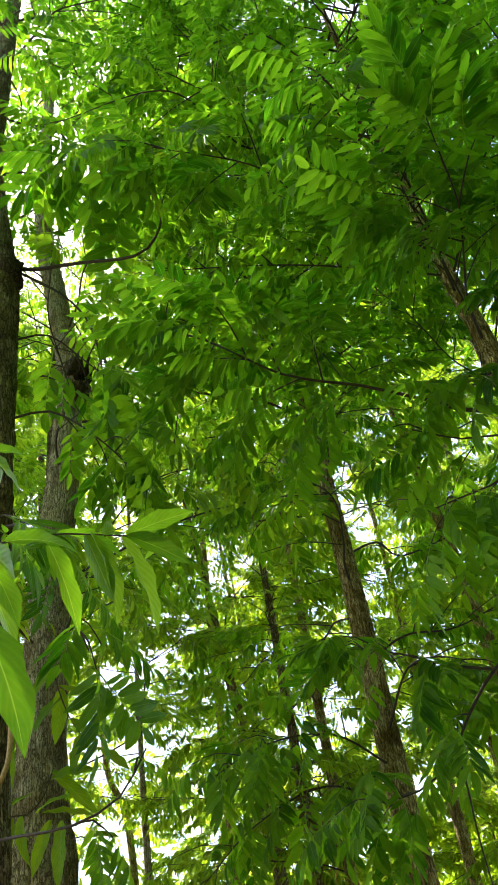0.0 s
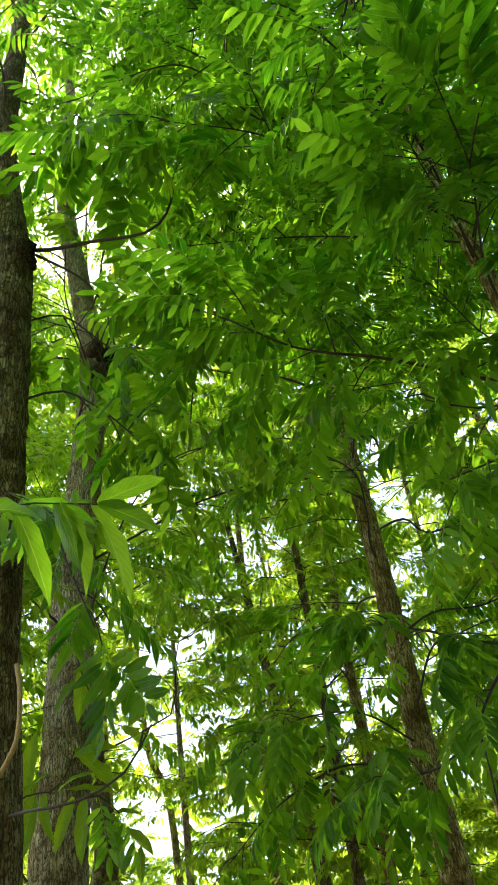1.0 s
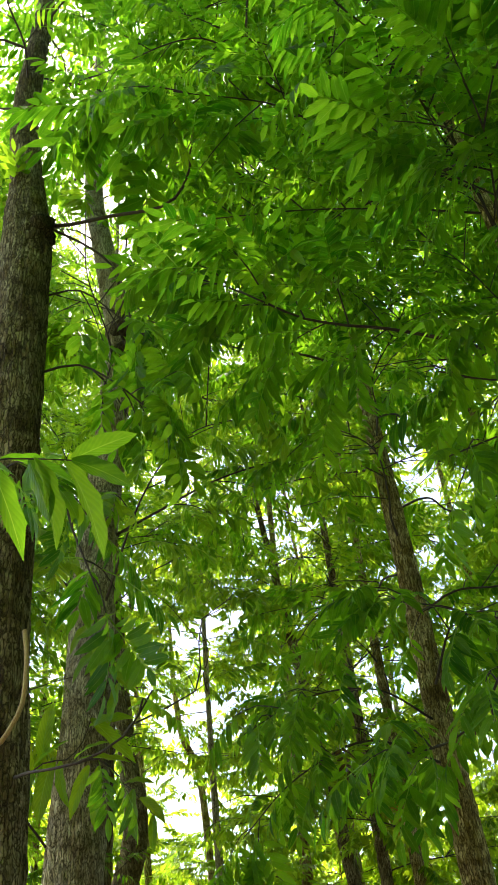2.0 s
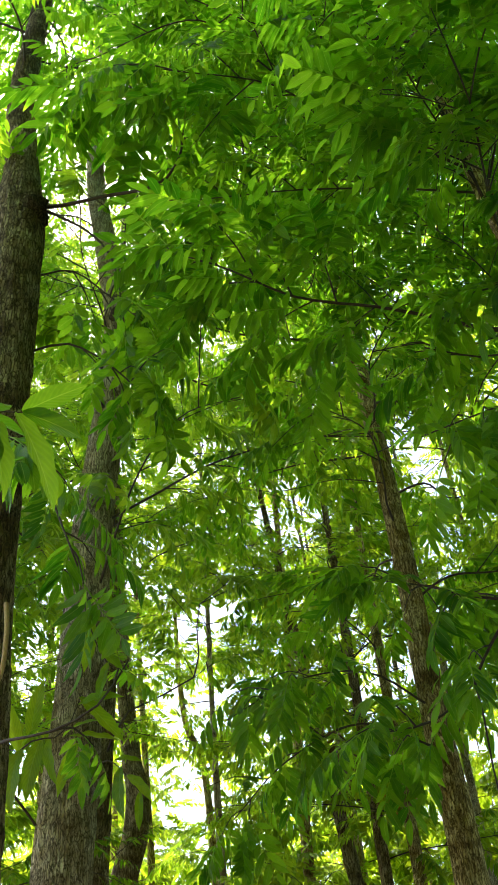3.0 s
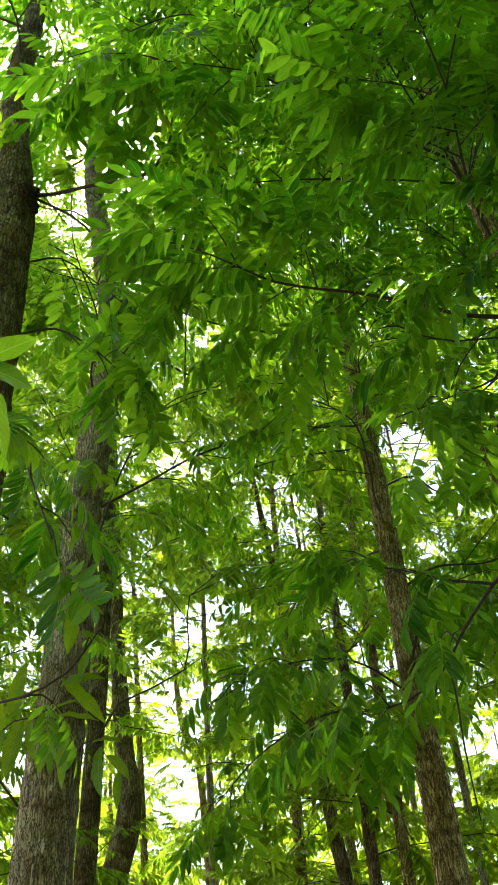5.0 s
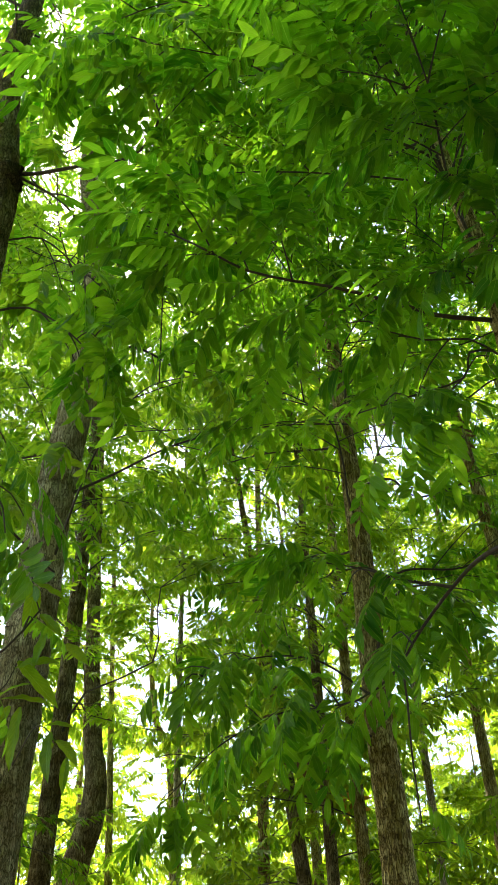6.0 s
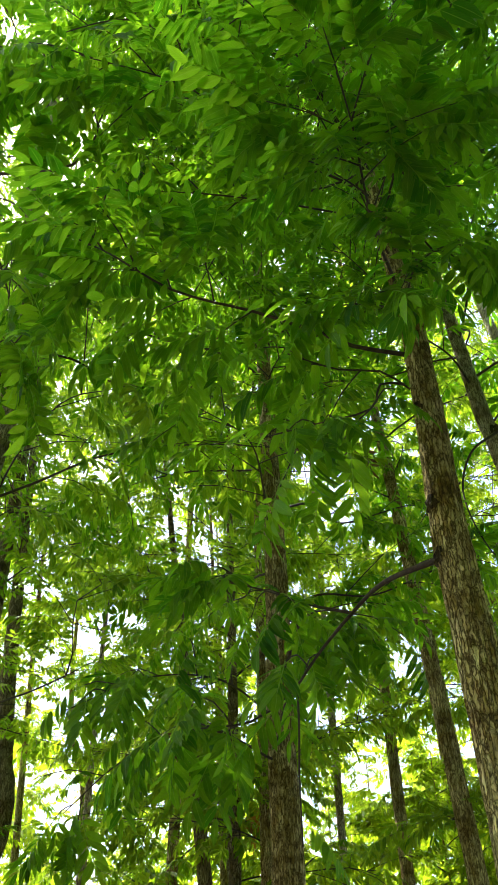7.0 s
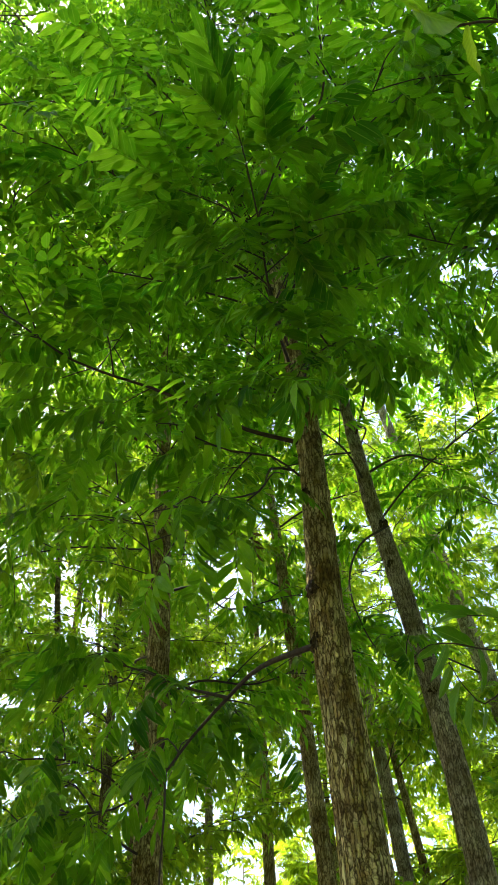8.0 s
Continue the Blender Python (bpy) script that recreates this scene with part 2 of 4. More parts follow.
def frond(rnd, pairs, fine):
    """A pinnate leaf of length 1 along +x, face up: stalk and leaflets in pairs and one at the tip."""
    verts, tris, uv = [], [], []
    droop, settle = rnd.uniform(0.12, 0.38), rnd.uniform(0.25, 0.75)

    def spine(s):
        return Vector((s * (1 - 0.12 * droop * s), 0.05 * math.sin(3 * s) * droop, -droop * s * s))
    seats = []
    for i in range(pairs):
        s = 0.2 + 0.76 * i / pairs
        for sign in (-1, 1):
            seats.append((s + rnd.uniform(-0.02, 0.02), sign * radians(rnd.uniform(50, 72) - 18 * i / pairs), rnd.uniform(0.9, 1.1) * (0.8 + 0.55 * math.sin(math.pi * (0.2 + 0.62 * i / pairs)) * 0.6)))
    seats.append((0.98, rnd.uniform(-0.2, 0.2), 1.05))
    for s, turn, size in seats:
        if rnd.random() < 0.07:
            continue
        long = size * rnd.uniform(0.33, 0.41)
        wide = rnd.uniform(0.74, 1.0)
        arch, fold, tip, roll = rnd.uniform(0.1, 0.38), rnd.uniform(0.05, 0.4), rnd.uniform(-0.15, 0.15), rnd.uniform(-0.3, 0.3)
        sink = settle + rnd.uniform(-0.14, 0.14)
        m = Matrix.Translation(spine(s)) @ Matrix.Rotation(turn, 4, "Z") @ Matrix.Rotation(sink, 4, "Y") @ Matrix.Rotation(roll, 4, "X")
        o = len(verts)
        rows = blade(max(fine, 0))
        flat = [(0.02, 0.0, 0.5)]
        for x, w in rows:
            flat += [(x, w * wide, 1.0), (x, 0, 0.5), (x, -w * wide, 0.0)]
        flat += [(1.0, 0.0, 0.5)]
        maps = []
        for x, y, v in flat:
            z = abs(y) * fold - arch * x * x
            verts.append(m @ Vector((x * long, (y + tip * x * x) * long, z * long)))
            maps.append((x, v))
        if fine < 0:
            tris += [(o, o + 4, o + 1), (o, o + 3, o + 4)]
            uv += [maps[i] for i in (0, 4, 1, 0, 3, 4)]
            continue
        f = [(0, 2, 1), (0, 3, 2)]
        for r in range(len(rows) - 1):
            a = 1 + 3 * r
            f += [(a, a + 1, a + 4), (a, a + 4, a + 3), (a + 1, a + 2, a + 5), (a + 1, a + 5, a + 4)]
        a, e = 1 + 3 * (len(rows) - 1), len(flat) - 1
        f += [(a, a + 1, e), (a + 1, a + 2, e)]
        tris += [tuple(i + o for i in q) for q in f]
        uv += [maps[i] for q in f for i in q]
    # the stalk
    o = len(verts)
    if fine < 2:
        verts += [spine(0) + Vector((0, 0.008, 0)), spine(0) - Vector((0, 0.008, 0)), spine(0.55) - Vector((0, 0.006, 0)), spine(0.55) + Vector((0, 0.006, 0)), spine(1)]
        tris += [(o, o + 1, o + 2), (o, o + 2, o + 3), (o + 3, o + 2, o + 4)]
        uv += [(0.5, 0.5)] * 9
    n = 6 if fine == 2 else 0
    for i in range(n + 1 if fine == 2 else 0):
        c, r = spine(i / n), 0.0075 * (1.2 - 0.8 * i / n)
        verts += [c + Vector((0, r, -r * 0.6)), c + Vector((0, -r, -r * 0.6)), c + Vector((0, 0, r))]
    for i in range(n):
        for k in range(3):
            a, b = o + 3 * i + k, o + 3 * i + (k + 1) % 3
            tris += [(a, b, b + 3), (a, b + 3, a + 3)]
            uv += [(0.5, 0.5)] * 6
    return np.array([tuple(v) for v in verts], np.float32), np.array(tris, np.int32), np.array(uv, np.float32)


frnd = random.Random(11)
SHAPES = [frond(frnd, 5 + i % 3, 2) for i in range(14)]
LIGHT = [frond(frnd, 5 + i % 3, 1) for i in range(12)]
PIECES = {(leaf.name, far): [mesh_of("leaf", v, t, None, leaf, u) for v, t, u in (LIGHT if far else SHAPES)] for leaf in (LEAF, LEAF_SUNLIT, LEAF_SUN_YELLOW) for far in (False, True)}
SIMPLE = [frond(frnd, 4 + i % 2, 0) for i in range(10)]
SPARE = [frond(frnd, 5 + i % 3, -1) for i in range(12)]
MEDIUM = [frond(frnd, 5 + i % 2, 1) for i in range(12)]


def leaf_mass(name, poses, mat, kinds):
    """Many leaves as one mesh."""
    vs, ts, us, o = [], [], [], 0
    for i, m in enumerate(poses):
        v, t, u = kinds[i % len(kinds)]
        a = np.array(m, np.float32)
        vs.append(v @ a[:3, :3].T + a[:3, 3])
        ts.append(t + o)
        us.append(u)
        o += len(v)
    return mesh_of(name, np.concatenate(vs), np.concatenate(ts), None, mat, np.concatenate(us))


# ---- where leaves may hang ----
STAND = Vector((0.42, 0.25, 1.42))      # the middle of the walk
TRACK = [Vector(eye) for _, eye, _, _ in PATH]
# openings in the canopy, as points that the open lines of sight run to, with half width in degrees and how empty they are
OPEN = [((-2.9, 12, 4.5), 2.2, 0.62), ((-2.8, 12, 5.6), 1.8, 0.8), ((-2.6, 12, 6.8), 1.6, 0.76), ((-1.1, 12, 9.0), 2.0, 0.6), ((-0.7, 12, 8.1), 1.2, 0.7), ((1.3, 12, 9.7), 1.9, 0.65), ((1.6, 12, 9.0), 1.2, 0.6),
        ((-4.2, 12, 20.8), 3.0, 0.6), ((-5.0, 12, 17.5), 2.2, 0.45), ((1.5, 12, 4.7), 2.0, 0.6), ((5.0, 12, 14.4), 1.8, 0.6), ((4.1, 12, 8.9), 1.8, 0.6), ((-2.7, 12, 10.3), 1.6, 0.5), ((0.3, 12, 5.9), 2.0, 0.6),
        ((-0.3, 12, 6.8), 1.2, 0.6), ((2.2, 12, 6.3), 1.5, 0.5)]
# stretches of trunk that stand free of leaves in front: place, half width in degrees
FREE = [((-1.25, 2.8, 5.0), 2.2, 0.95), ((-1.22, 2.8, 4.3), 2.2, 0.9), ((-1.6, 4.6, 2.4), 2.8, 0.9), ((-1.58, 4.6, 2.9), 2.4, 0.8), ((-1.54, 4.6, 3.5), 2.0, 0.75), ((-1.5, 4.6, 4.0), 1.6, 0.6), ((-1.55, 4.6, 7.2), 1.6, 0.95), ((-1.48, 4.6, 6.5), 1.6, 0.9), ((-1.4, 4.6, 5.8), 1.5, 0.8), ((-1.4, 4.6, 5.2), 1.3, 0.5),
        ((0.54, 5.0, 2.0), 2.0, 0.95), ((0.54, 5.0, 2.4), 2.0, 0.95), ((0.54, 5.0, 2.8), 1.8, 0.9), ((0.54, 5.0, 3.2), 1.6, 0.85), ((0.54, 5.0, 3.6), 1.4, 0.7), ((0.53, 5.0, 4.4), 1.3, 0.75), ((0.53, 5.0, 4.8), 1.3, 0.7),
        ((1.3, 3.0, 2.1), 3.4, 1.0), ((1.29, 3.0, 2.5), 3.4, 1.0), ((1.28, 3.0, 2.95), 3.2, 0.95), ((1.27, 3.0, 3.4), 2.6, 0.9), ((1.27, 3.0, 3.75), 1.6, 0.5),
        ((0.45, 2.88, 4.11), 2.1, 0.95), ((0.9, 3.02, 4.0), 2.1, 0.95), ((1.1, 3.08, 3.95), 2.1, 0.95), ((0.56, 2.9, 4.11), 2.1, 0.95), ((1.0, 3.05, 3.97), 2.0, 0.95), ((0.2, 2.8, 4.15), 1.8, 0.9), ((0.66, 2.92, 4.08), 2.0, 0.95), ((0.08, 2.71, 4.18), 1.6, 0.8), ((0.3, 2.83, 4.12), 2.0, 0.8), ((0.75, 2.95, 4.04), 2.0, 0.85), ((0.92, 3.6, 2.99), 1.0, 0.85), ((0.76, 3.6, 2.76), 1.0, 0.85), ((0.6, 3.6, 2.56), 1.0, 0.8), ((1.05, 3.3, 2.98), 1.0, 0.8),
        ((1.12, 2.6, 4.36), 1.0, 0.8), ((1.2, 2.9, 4.4), 1.0, 0.8), ((1.05, 2.3, 4.32), 0.9, 0.7), ((-0.75, 2.84, 5.28), 1.0, 0.85), ((-0.5, 2.8, 5.2), 1.0, 0.8), ((-0.85, 2.9, 5.12), 0.9, 0.7),
        ((2.39, 5.1, 2.8), 2.2, 0.9), ((2.33, 5.1, 3.8), 2.2, 0.9), ((2.2, 5.1, 5.0), 1.8, 0.8)]
OPEN = [((Vector(p) - STAND).normalized(), math.cos(radians(a)), k) for p, a, k in OPEN]
FREE = [((Vector(p) - STAND).normalized(), (Vector(p) - STAND).length, math.cos(radians(a)), k) for p, a, k in FREE]


def may_hang(p, rnd, near=1.9, shy=True):
    if min((p - q).length for q in TRACK) < near:
        return False
    if not shy:
        return True
    way = p - STAND
    far = way.length
    way /= far
    for v, c, k in OPEN:
        if way.dot(v) > c and rnd.random() < (0.55 * k if far < 4.2 else k if far < 9.5 else 0.38 * k):
            return False
    for v, reach, c, k in FREE:
        if far < reach and way.dot(v) > c and rnd.random() < k:
            return False
    return True


def in_front(p):
    """Whether a place lies in the open wedge before the walk."""
    return p.y > 0.2 and abs(p.x - 0.4) < 0.75 * (p.y - 0.2) + 0.6 and p.z > 1.2


def leaf_pose(rnd, at, way, size, hang_down):
    """A leaf that grows from at along way, its face turned up."""
    way = (way + Vector((0, 0, -hang_down)) + Vector((rnd.gauss(0, 0.18), rnd.gauss(0, 0.18), rnd.gauss(0, 0.15)))).normalized()
    up = Vector((rnd.gauss(0, 0.3), rnd.gauss(0, 0.3), 1))
    y = up.cross(way).normalized()
    z = way.cross(y)
    m = Matrix((way, y, z)).transposed().to_4x4()
    m.translation = at
    return m @ Matrix.Diagonal((size, size, size, 1))


class Tree:
    """A tree under way: its thing, and the leaves that hang on each limb."""

    def __init__(self, label, seed, base, leaf=LEAF, group="", coarse=False):
        self.rnd = random.Random(seed)
        self.ob = tagged(new("tree"), label, "tree", group)
        self.ob.location = base
        self.base = Vector(base)
        self.leaf, self.leaves, self.coarse = leaf, [], coarse

    def trunk(self, marks, bark, sides=72, step=0.033, scars=True):
        """marks: x, y, z, radius from the ground upwards."""
        rnd = self.rnd
        curve = smooth([m[:3] for m in marks], step)
        zs, rs = [m[2] for m in marks], [m[3] for m in marks]
        rings = []
        z = zs[0] + 0.4
        while scars and z < zs[-1]:
            rings.append((z, rnd.uniform(0.03, 0.13), rnd.uniform(0, 6.28), rnd.uniform(0.015, 0.035)))
            z += rnd.uniform(0.22, 0.6)

        def rough(a, c):
            r = 1 + 0.05 * noise.noise((3 * math.cos(a), 3 * math.sin(a), c.z * 1.6 + self.base.x))
            r += 0.05 * noise.noise((9 * math.cos(a), 9 * math.sin(a), c.z * 4 + 7))
            if scars:
                girth = float(np.interp(c.z, zs, rs)) / 0.017
                rift = abs(noise.noise((girth * math.cos(a), girth * math.sin(a), c.z * 8 + 3)))
                r -= 0.055 * max(0.0, 1 - rift / 0.16)
            for z0, big, a0, wide in rings:
                e = (c.z - z0 - 0.02 * math.sin(a - a0)) / wide
                if abs(e) < 3:
                    r += big * (0.35 + 0.65 * max(0, math.cos(a - a0)) ** 2) * math.exp(-e * e) * (1 + 0.5 * noise.noise((6 * math.cos(a), 6 * math.sin(a), c.z * 30)))
            return r
        radii = [float(np.interp(c.z, zs, rs)) for c in curve]
        v, q, t = tube([c - self.base for c in curve], radii, sides, lambda a, c: rough(a, c + self.base))
        hang("trunk", mesh_of("trunk", v, t, q, bark), self.ob)
        self.curve, self.radii = curve, radii

    def limb(self, points, r0, leafy=0.25, twigs=10, twig=0.6, leaves=4, size=0.38, near=1.9, name="branch", down=0.25, r1=0.003, ahead=True, shy=True):
        rnd = self.rnd
        leaves += 0 if self.coarse or leaves < 3 else 1
        curve = smooth(points, 0.3 if self.coarse else 0.07)
        n = len(curve)
        radii = [r0 + (r1 - r0) * (i / (n - 1)) ** 0.8 for i in range(n)]
        tubes = [tube([c - self.base for c in curve], radii, 4 if self.coarse else 6)]
        got = []
        for k in range(twigs + 1):
            s = leafy + (1 - leafy) * (k + rnd.uniform(-0.3, 0.3)) / max(1, twigs)
            i = min(n - 2, max(1, int(s * (n - 1))))
            at = curve[i]
            way = (curve[i + 1] - curve[i - 1]).normalized()
            out = way.cross(Vector((0, 0, 1)))
            out = out.normalized() if out.length > 0.1 else Vector((1, 0, 0))
            turn = 1 if k % 2 else -1
            go = (way * rnd.uniform(0.3, 0.9) + out * turn * rnd.uniform(0.5, 1.0) + Vector((0, 0, rnd.uniform(-0.5, 0.65)))).normalized()
            if k == twigs:
                go = way
            long = twig * rnd.uniform(0.5, 1.25) * (0.6 if k == twigs else 1)
            shoot = smooth([at, at + go * long * 0.5 + Vector((0, 0, 0.03)), at + go * long + Vector((0, 0, -0.06 * long))], 1.0 if self.coarse else 0.13)
            kept = 0
            for j in range(leaves):
                f = 0.25 + 0.75 * (j + 0.5) / leaves
                p = shoot[min(len(shoot) - 1, int(f * (len(shoot) - 1) + 0.5))]
                side = go.cross(Vector((0, 0, 1))).normalized() * (1 if j % 2 else -1)
                w = (go * (0.35 + 0.6 * f) + side * rnd.uniform(0.4, 1.0) * (1.25 - f) + Vector((0, 0, rnd.uniform(-0.1, 0.35)))).normalized()
                big = (0.86 if self.coarse else 0.78) * size * rnd.uniform(0.75, 1.2)
                if all(may_hang(p + w * big * part, rnd, near, shy) for part in (0, 0.35, 0.7, 1)) and (ahead or not in_front(p + w * big)):
                    got.append(leaf_pose(rnd, p, w, big, down * rnd.uniform(0.3, 1.8)))
                    kept += 1
            if kept and not (self.coarse and abs(self.base.y - 5) > 5):
                tubes.append(tube([c - self.base for c in shoot], [0.0045 * (1 - 0.6 * i / len(shoot)) for i in range(len(shoot))], 3 if self.coarse else 4))
        v, t, q = joined(tubes)
        ob = hang(name, mesh_of("branch", v, t, q, TWIG), self.ob)
        self.leaves += [(m, ob) for m in got]
        return ob

    def knot(self, at, r, bark):
        """A branch scar: a lumpy collar sunk into the trunk."""
        bm = bmesh.new()
        bmesh.ops.create_icosphere(bm, subdivisions=3, radius=r)
        for v in bm.verts:
            v.co *= 0.75 + 0.4 * noise.noise(v.co * 2.2 / r + Vector(at)) + 0.15 * noise.noise(v.co * 6 / r)
            v.co.z *= 1.25
        me = bpy.data.meshes.new("knot")
        bm.to_mesh(me)
        bm.free()
        me.materials.append(bark)
        for p in me.polygons:
            p.use_smooth = True
        axis = min(self.curve, key=lambda c: abs(c.z - at[2]))
        hang("knot", me, self.ob, "dark scar of a lost branch").location = Vector(at).lerp(axis, 0.52) - self.base

    def crown(self, z0, z1, count, reach, **limb):
        """Limbs all round the trunk between two heights."""
        rnd = self.rnd
        turn = rnd.uniform(0, 6.28)
        for i in range(count):
            z = z0 + (z1 - z0) * ((i + rnd.uniform(0.1, 0.9)) / count) ** 1.1
            turn += 2.4 + rnd.uniform(-0.4, 0.4)
            at = min(self.curve, key=lambda c: abs(c.z - z))
            d = Vector((math.cos(turn), math.sin(turn), 0))
            long = reach * rnd.uniform(0.65, 1.2) * (1 - 0.5 * max(0, (z - z0) / (z1 - z0) - 0.4))
            rise = rnd.uniform(0.15, 0.6)
            sway = d.cross(Vector((0, 0, 1))) * rnd.uniform(-0.16, 0.16) * long
            pts = [at, at + d * long * 0.18 + Vector((0, 0, rise * long * 0.24)), at + d * long * 0.42 + sway + Vector((0, 0, rise * long * 0.36)), at + d * long * 0.75 + Vector((rnd.uniform(-0.15, 0.15), rnd.uniform(-0.15, 0.15), rise * long * 0.55)),
                   at + d * long + Vector((rnd.uniform(-0.2, 0.2), rnd.uniform(-0.2, 0.2), rise * long * 0.5))]
            if any((p - q).length < 1.2 for p in pts for q in TRACK):
                continue
            self.limb(pts, 0.004 + 0.0036 * long, **limb)

    def finish(self, single=230, within=7.5):
        """The nearest leaves as parts of their limb, the rest as one mass."""
        order = sorted(range(len(self.leaves)), key=lambda i: (self.leaves[i][0].translation - STAND).length)
        inside = [i for i in order if (self.leaves[i][0].translation - STAND).length < within][:single]
        chosen = set(inside)
        for i in inside:
            m, limb = self.leaves[i]
            ob = new("leaf", PIECES[self.leaf.name, self.coarse][i % 12])
            ob.parent = limb
            ob.matrix_basis = Matrix.Translation(-self.base) @ m
        rest = [Matrix.Translation(-self.base) @ m for i, (m, _) in enumerate(self.leaves) if i not in chosen]
        if rest:
            hang("foliage", leaf_mass("foliage", rest, self.leaf, SPARE if abs(self.base.y - 5) > 5 else SIMPLE if self.coarse else MEDIUM), self.ob, "mass of green pinnate leaves in the crown", "stuff")


def odd_leaves(tree, at, mat, name, label, size, count):
    """A few withered or turned leaves that hang together."""
    rnd = random.Random(count + int(size * 100))
    v, t, u = frond(rnd, 3, 2)
    me = mesh_of(name, v, t, None, mat, u)
    for _ in range(count):
        ob = new(name, me)
        ob.parent = tree.ob
        tagged(ob, label)
        ob.matrix_basis = Matrix.Translation(-tree.base) @ leaf_pose(rnd, Vector(at) + Vector((rnd.gauss(0, 0.03), rnd.gauss(0, 0.03), 0)), Vector((rnd.gauss(0, 0.5), rnd.gauss(0, 0.5), 0)), size * rnd.uniform(0.7, 1.2), 1.6)


# ---- ground ----
gx = np.linspace(-1, 1, 81)
gx = np.sign(gx) * np.abs(gx) ** 2.2 * 400
gv = [(x, y, 0.06 * noise.noise((x * 0.5, y * 0.5, 0)) + 0.5 * noise.noise((x * 0.03, y * 0.03, 4)) * min(1, math.hypot(x, y) / 30)) for y in gx for x in gx]
gq = [(j * 81 + i, j * 81 + i + 1, (j + 1) * 81 + i + 1, (j + 1) * 81 + i) for j in range(80) for i in range(80)]
tagged(new("ground", mesh_of("ground", gv, None, gq, SOIL)), "forest floor of brown leaf litter and low green", "ground", kind="structure")

# ---- the trees that stand nearest ----
WOOD = "trees of the wood"
a = Tree("near tree with rough brown bark and a scarred knot", 1, (-1.2, 2.9, 0), group=WOOD)
a.trunk([(-1.1, 2.9, -0.05, 0.2), (-1.12, 2.9, 0.5, 0.15), (-1.16, 2.9, 2.2, 0.135), (-1.2, 2.9, 3.0, 0.13), (-1.23, 2.9, 4.2, 0.132), (-1.25, 2.9, 5.2, 0.14), (-1.27, 2.9, 5.5, 0.125), (-1.29, 2.9, 5.8, 0.1), (-1.36, 2.9, 6.6, 0.085), (-1.33, 2.9, 7.5, 0.07), (-1.3, 3.0, 10, 0.05), (-1.2, 3.1, 13, 0.015)], BARK_DEEP)
a.limb([(-1.16, 2.9, 5.38), (-1.0, 2.9, 5.34), (-0.75, 2.86, 5.28), (-0.44, 2.8, 5.18), (-0.31, 2.77, 5.27), (-0.26, 2.75, 5.5), (-0.36, 2.7, 5.7), (-0.55, 2.65, 5.85), (-0.8, 2.6, 5.9)], 0.013, leafy=0.62, twigs=6, twig=0.2, leaves=3, size=0.54, down=1.1, shy=False)
a.limb([(-1.12, 2.9, 5.35), (-0.88, 2.95, 5.15), (-0.76, 3.0, 4.98), (-0.7, 3.0, 4.74), (-0.66, 3.0, 4.39)], 0.01, leafy=0.75, twigs=2, twig=0.25, leaves=4, size=0.42, down=0.5)
a.limb([(-1.1, 2.85, 3.3), (-1.02, 2.5, 3.35), (-0.92, 2.25, 3.2), (-0.84, 2.1, 3.05)], 0.009, leafy=0.5, twigs=2, twig=0.15, leaves=2, size=0.42, near=1.6, down=0.5)
a.limb([(-1.05, 2.85, 2.35), (-0.9, 2.65, 2.3), (-0.73, 2.6, 2.29), (-0.58, 2.6, 2.35), (-0.5, 2.65, 2.5)], 0.007, leafy=0.6, twigs=1, twig=0.15, leaves=2, size=0.24, near=1.7, down=0.8, shy=False)
a.limb([(-1.15, 2.95, 4.85), (-0.98, 3.05, 4.95), (-0.8, 3.15, 4.8), (-0.62, 3.2, 4.6)], 0.007, leafy=0.35, twigs=5, twig=0.3, leaves=3, size=0.42, down=0.6)
a.limb([(-1.12, 2.95, 4.3), (-0.95, 3.0, 4.35), (-0.75, 3.05, 4.2), (-0.55, 3.1, 3.95)], 0.007, leafy=0.35, twigs=6, twig=0.3, leaves=3, size=0.42, down=0.5)
a.limb([(-1.1, 2.85, 3.6), (-0.86, 2.6, 3.4), (-0.78, 2.6, 3.14), (-0.67, 2.6, 2.85)], 0.009, leafy=0.5, twigs=3, twig=0.25, leaves=3, size=0.36, near=1.7, down=0.5)
for at, r in (((-1.1, 2.84, 5.3), 0.125), ((-1.2, 2.78, 5.2), 0.045), ((-1.2, 2.78, 4.08), 0.04), ((-1.17, 2.79, 4.6), 0.04), ((-1.1, 2.83, 3.7), 0.035)):
    a.knot(at, r, BARK_DARK)
stub = smooth([(-1.02, 2.78, 2.85), (-0.99, 2.75, 2.72), (-0.99, 2.74, 2.56), (-1.04, 2.74, 2.46), (-1.07, 2.74, 2.43)], 0.03)
sv, sq, st3 = tube([p - a.base for p in stub], [0.0095] * len(stub), 8)
hang("stub", mesh_of("stub", sv, st3, sq, TAN), a.ob, "tan peeled stub of a broken twig")
a.crown(6.2, 12.5, 20, 1.7, size=0.34)
a.finish()

b = Tree("tall tree with grey-brown furrowed bark lit from one side", 2, (-1.6, 4.75, 0), LEAF_SUN_YELLOW, WOOD)
b.trunk([(-1.62, 4.75, -0.05, 0.247), (-1.6, 4.75, 0.6, 0.18), (-1.57, 4.75, 2.3, 0.162), (-1.52, 4.75, 3.2, 0.147), (-1.48, 4.75, 4.42, 0.13), (-1.41, 4.75, 5.1, 0.12), (-1.365, 4.75, 5.77, 0.108), (-1.35, 4.75, 6.4, 0.103), (-1.47, 4.75, 7.3, 0.095), (-1.61, 4.75, 8.5, 0.085), (-1.6, 4.8, 11, 0.057), (-1.5, 4.8, 14, 0.014)], BARK_GREY)
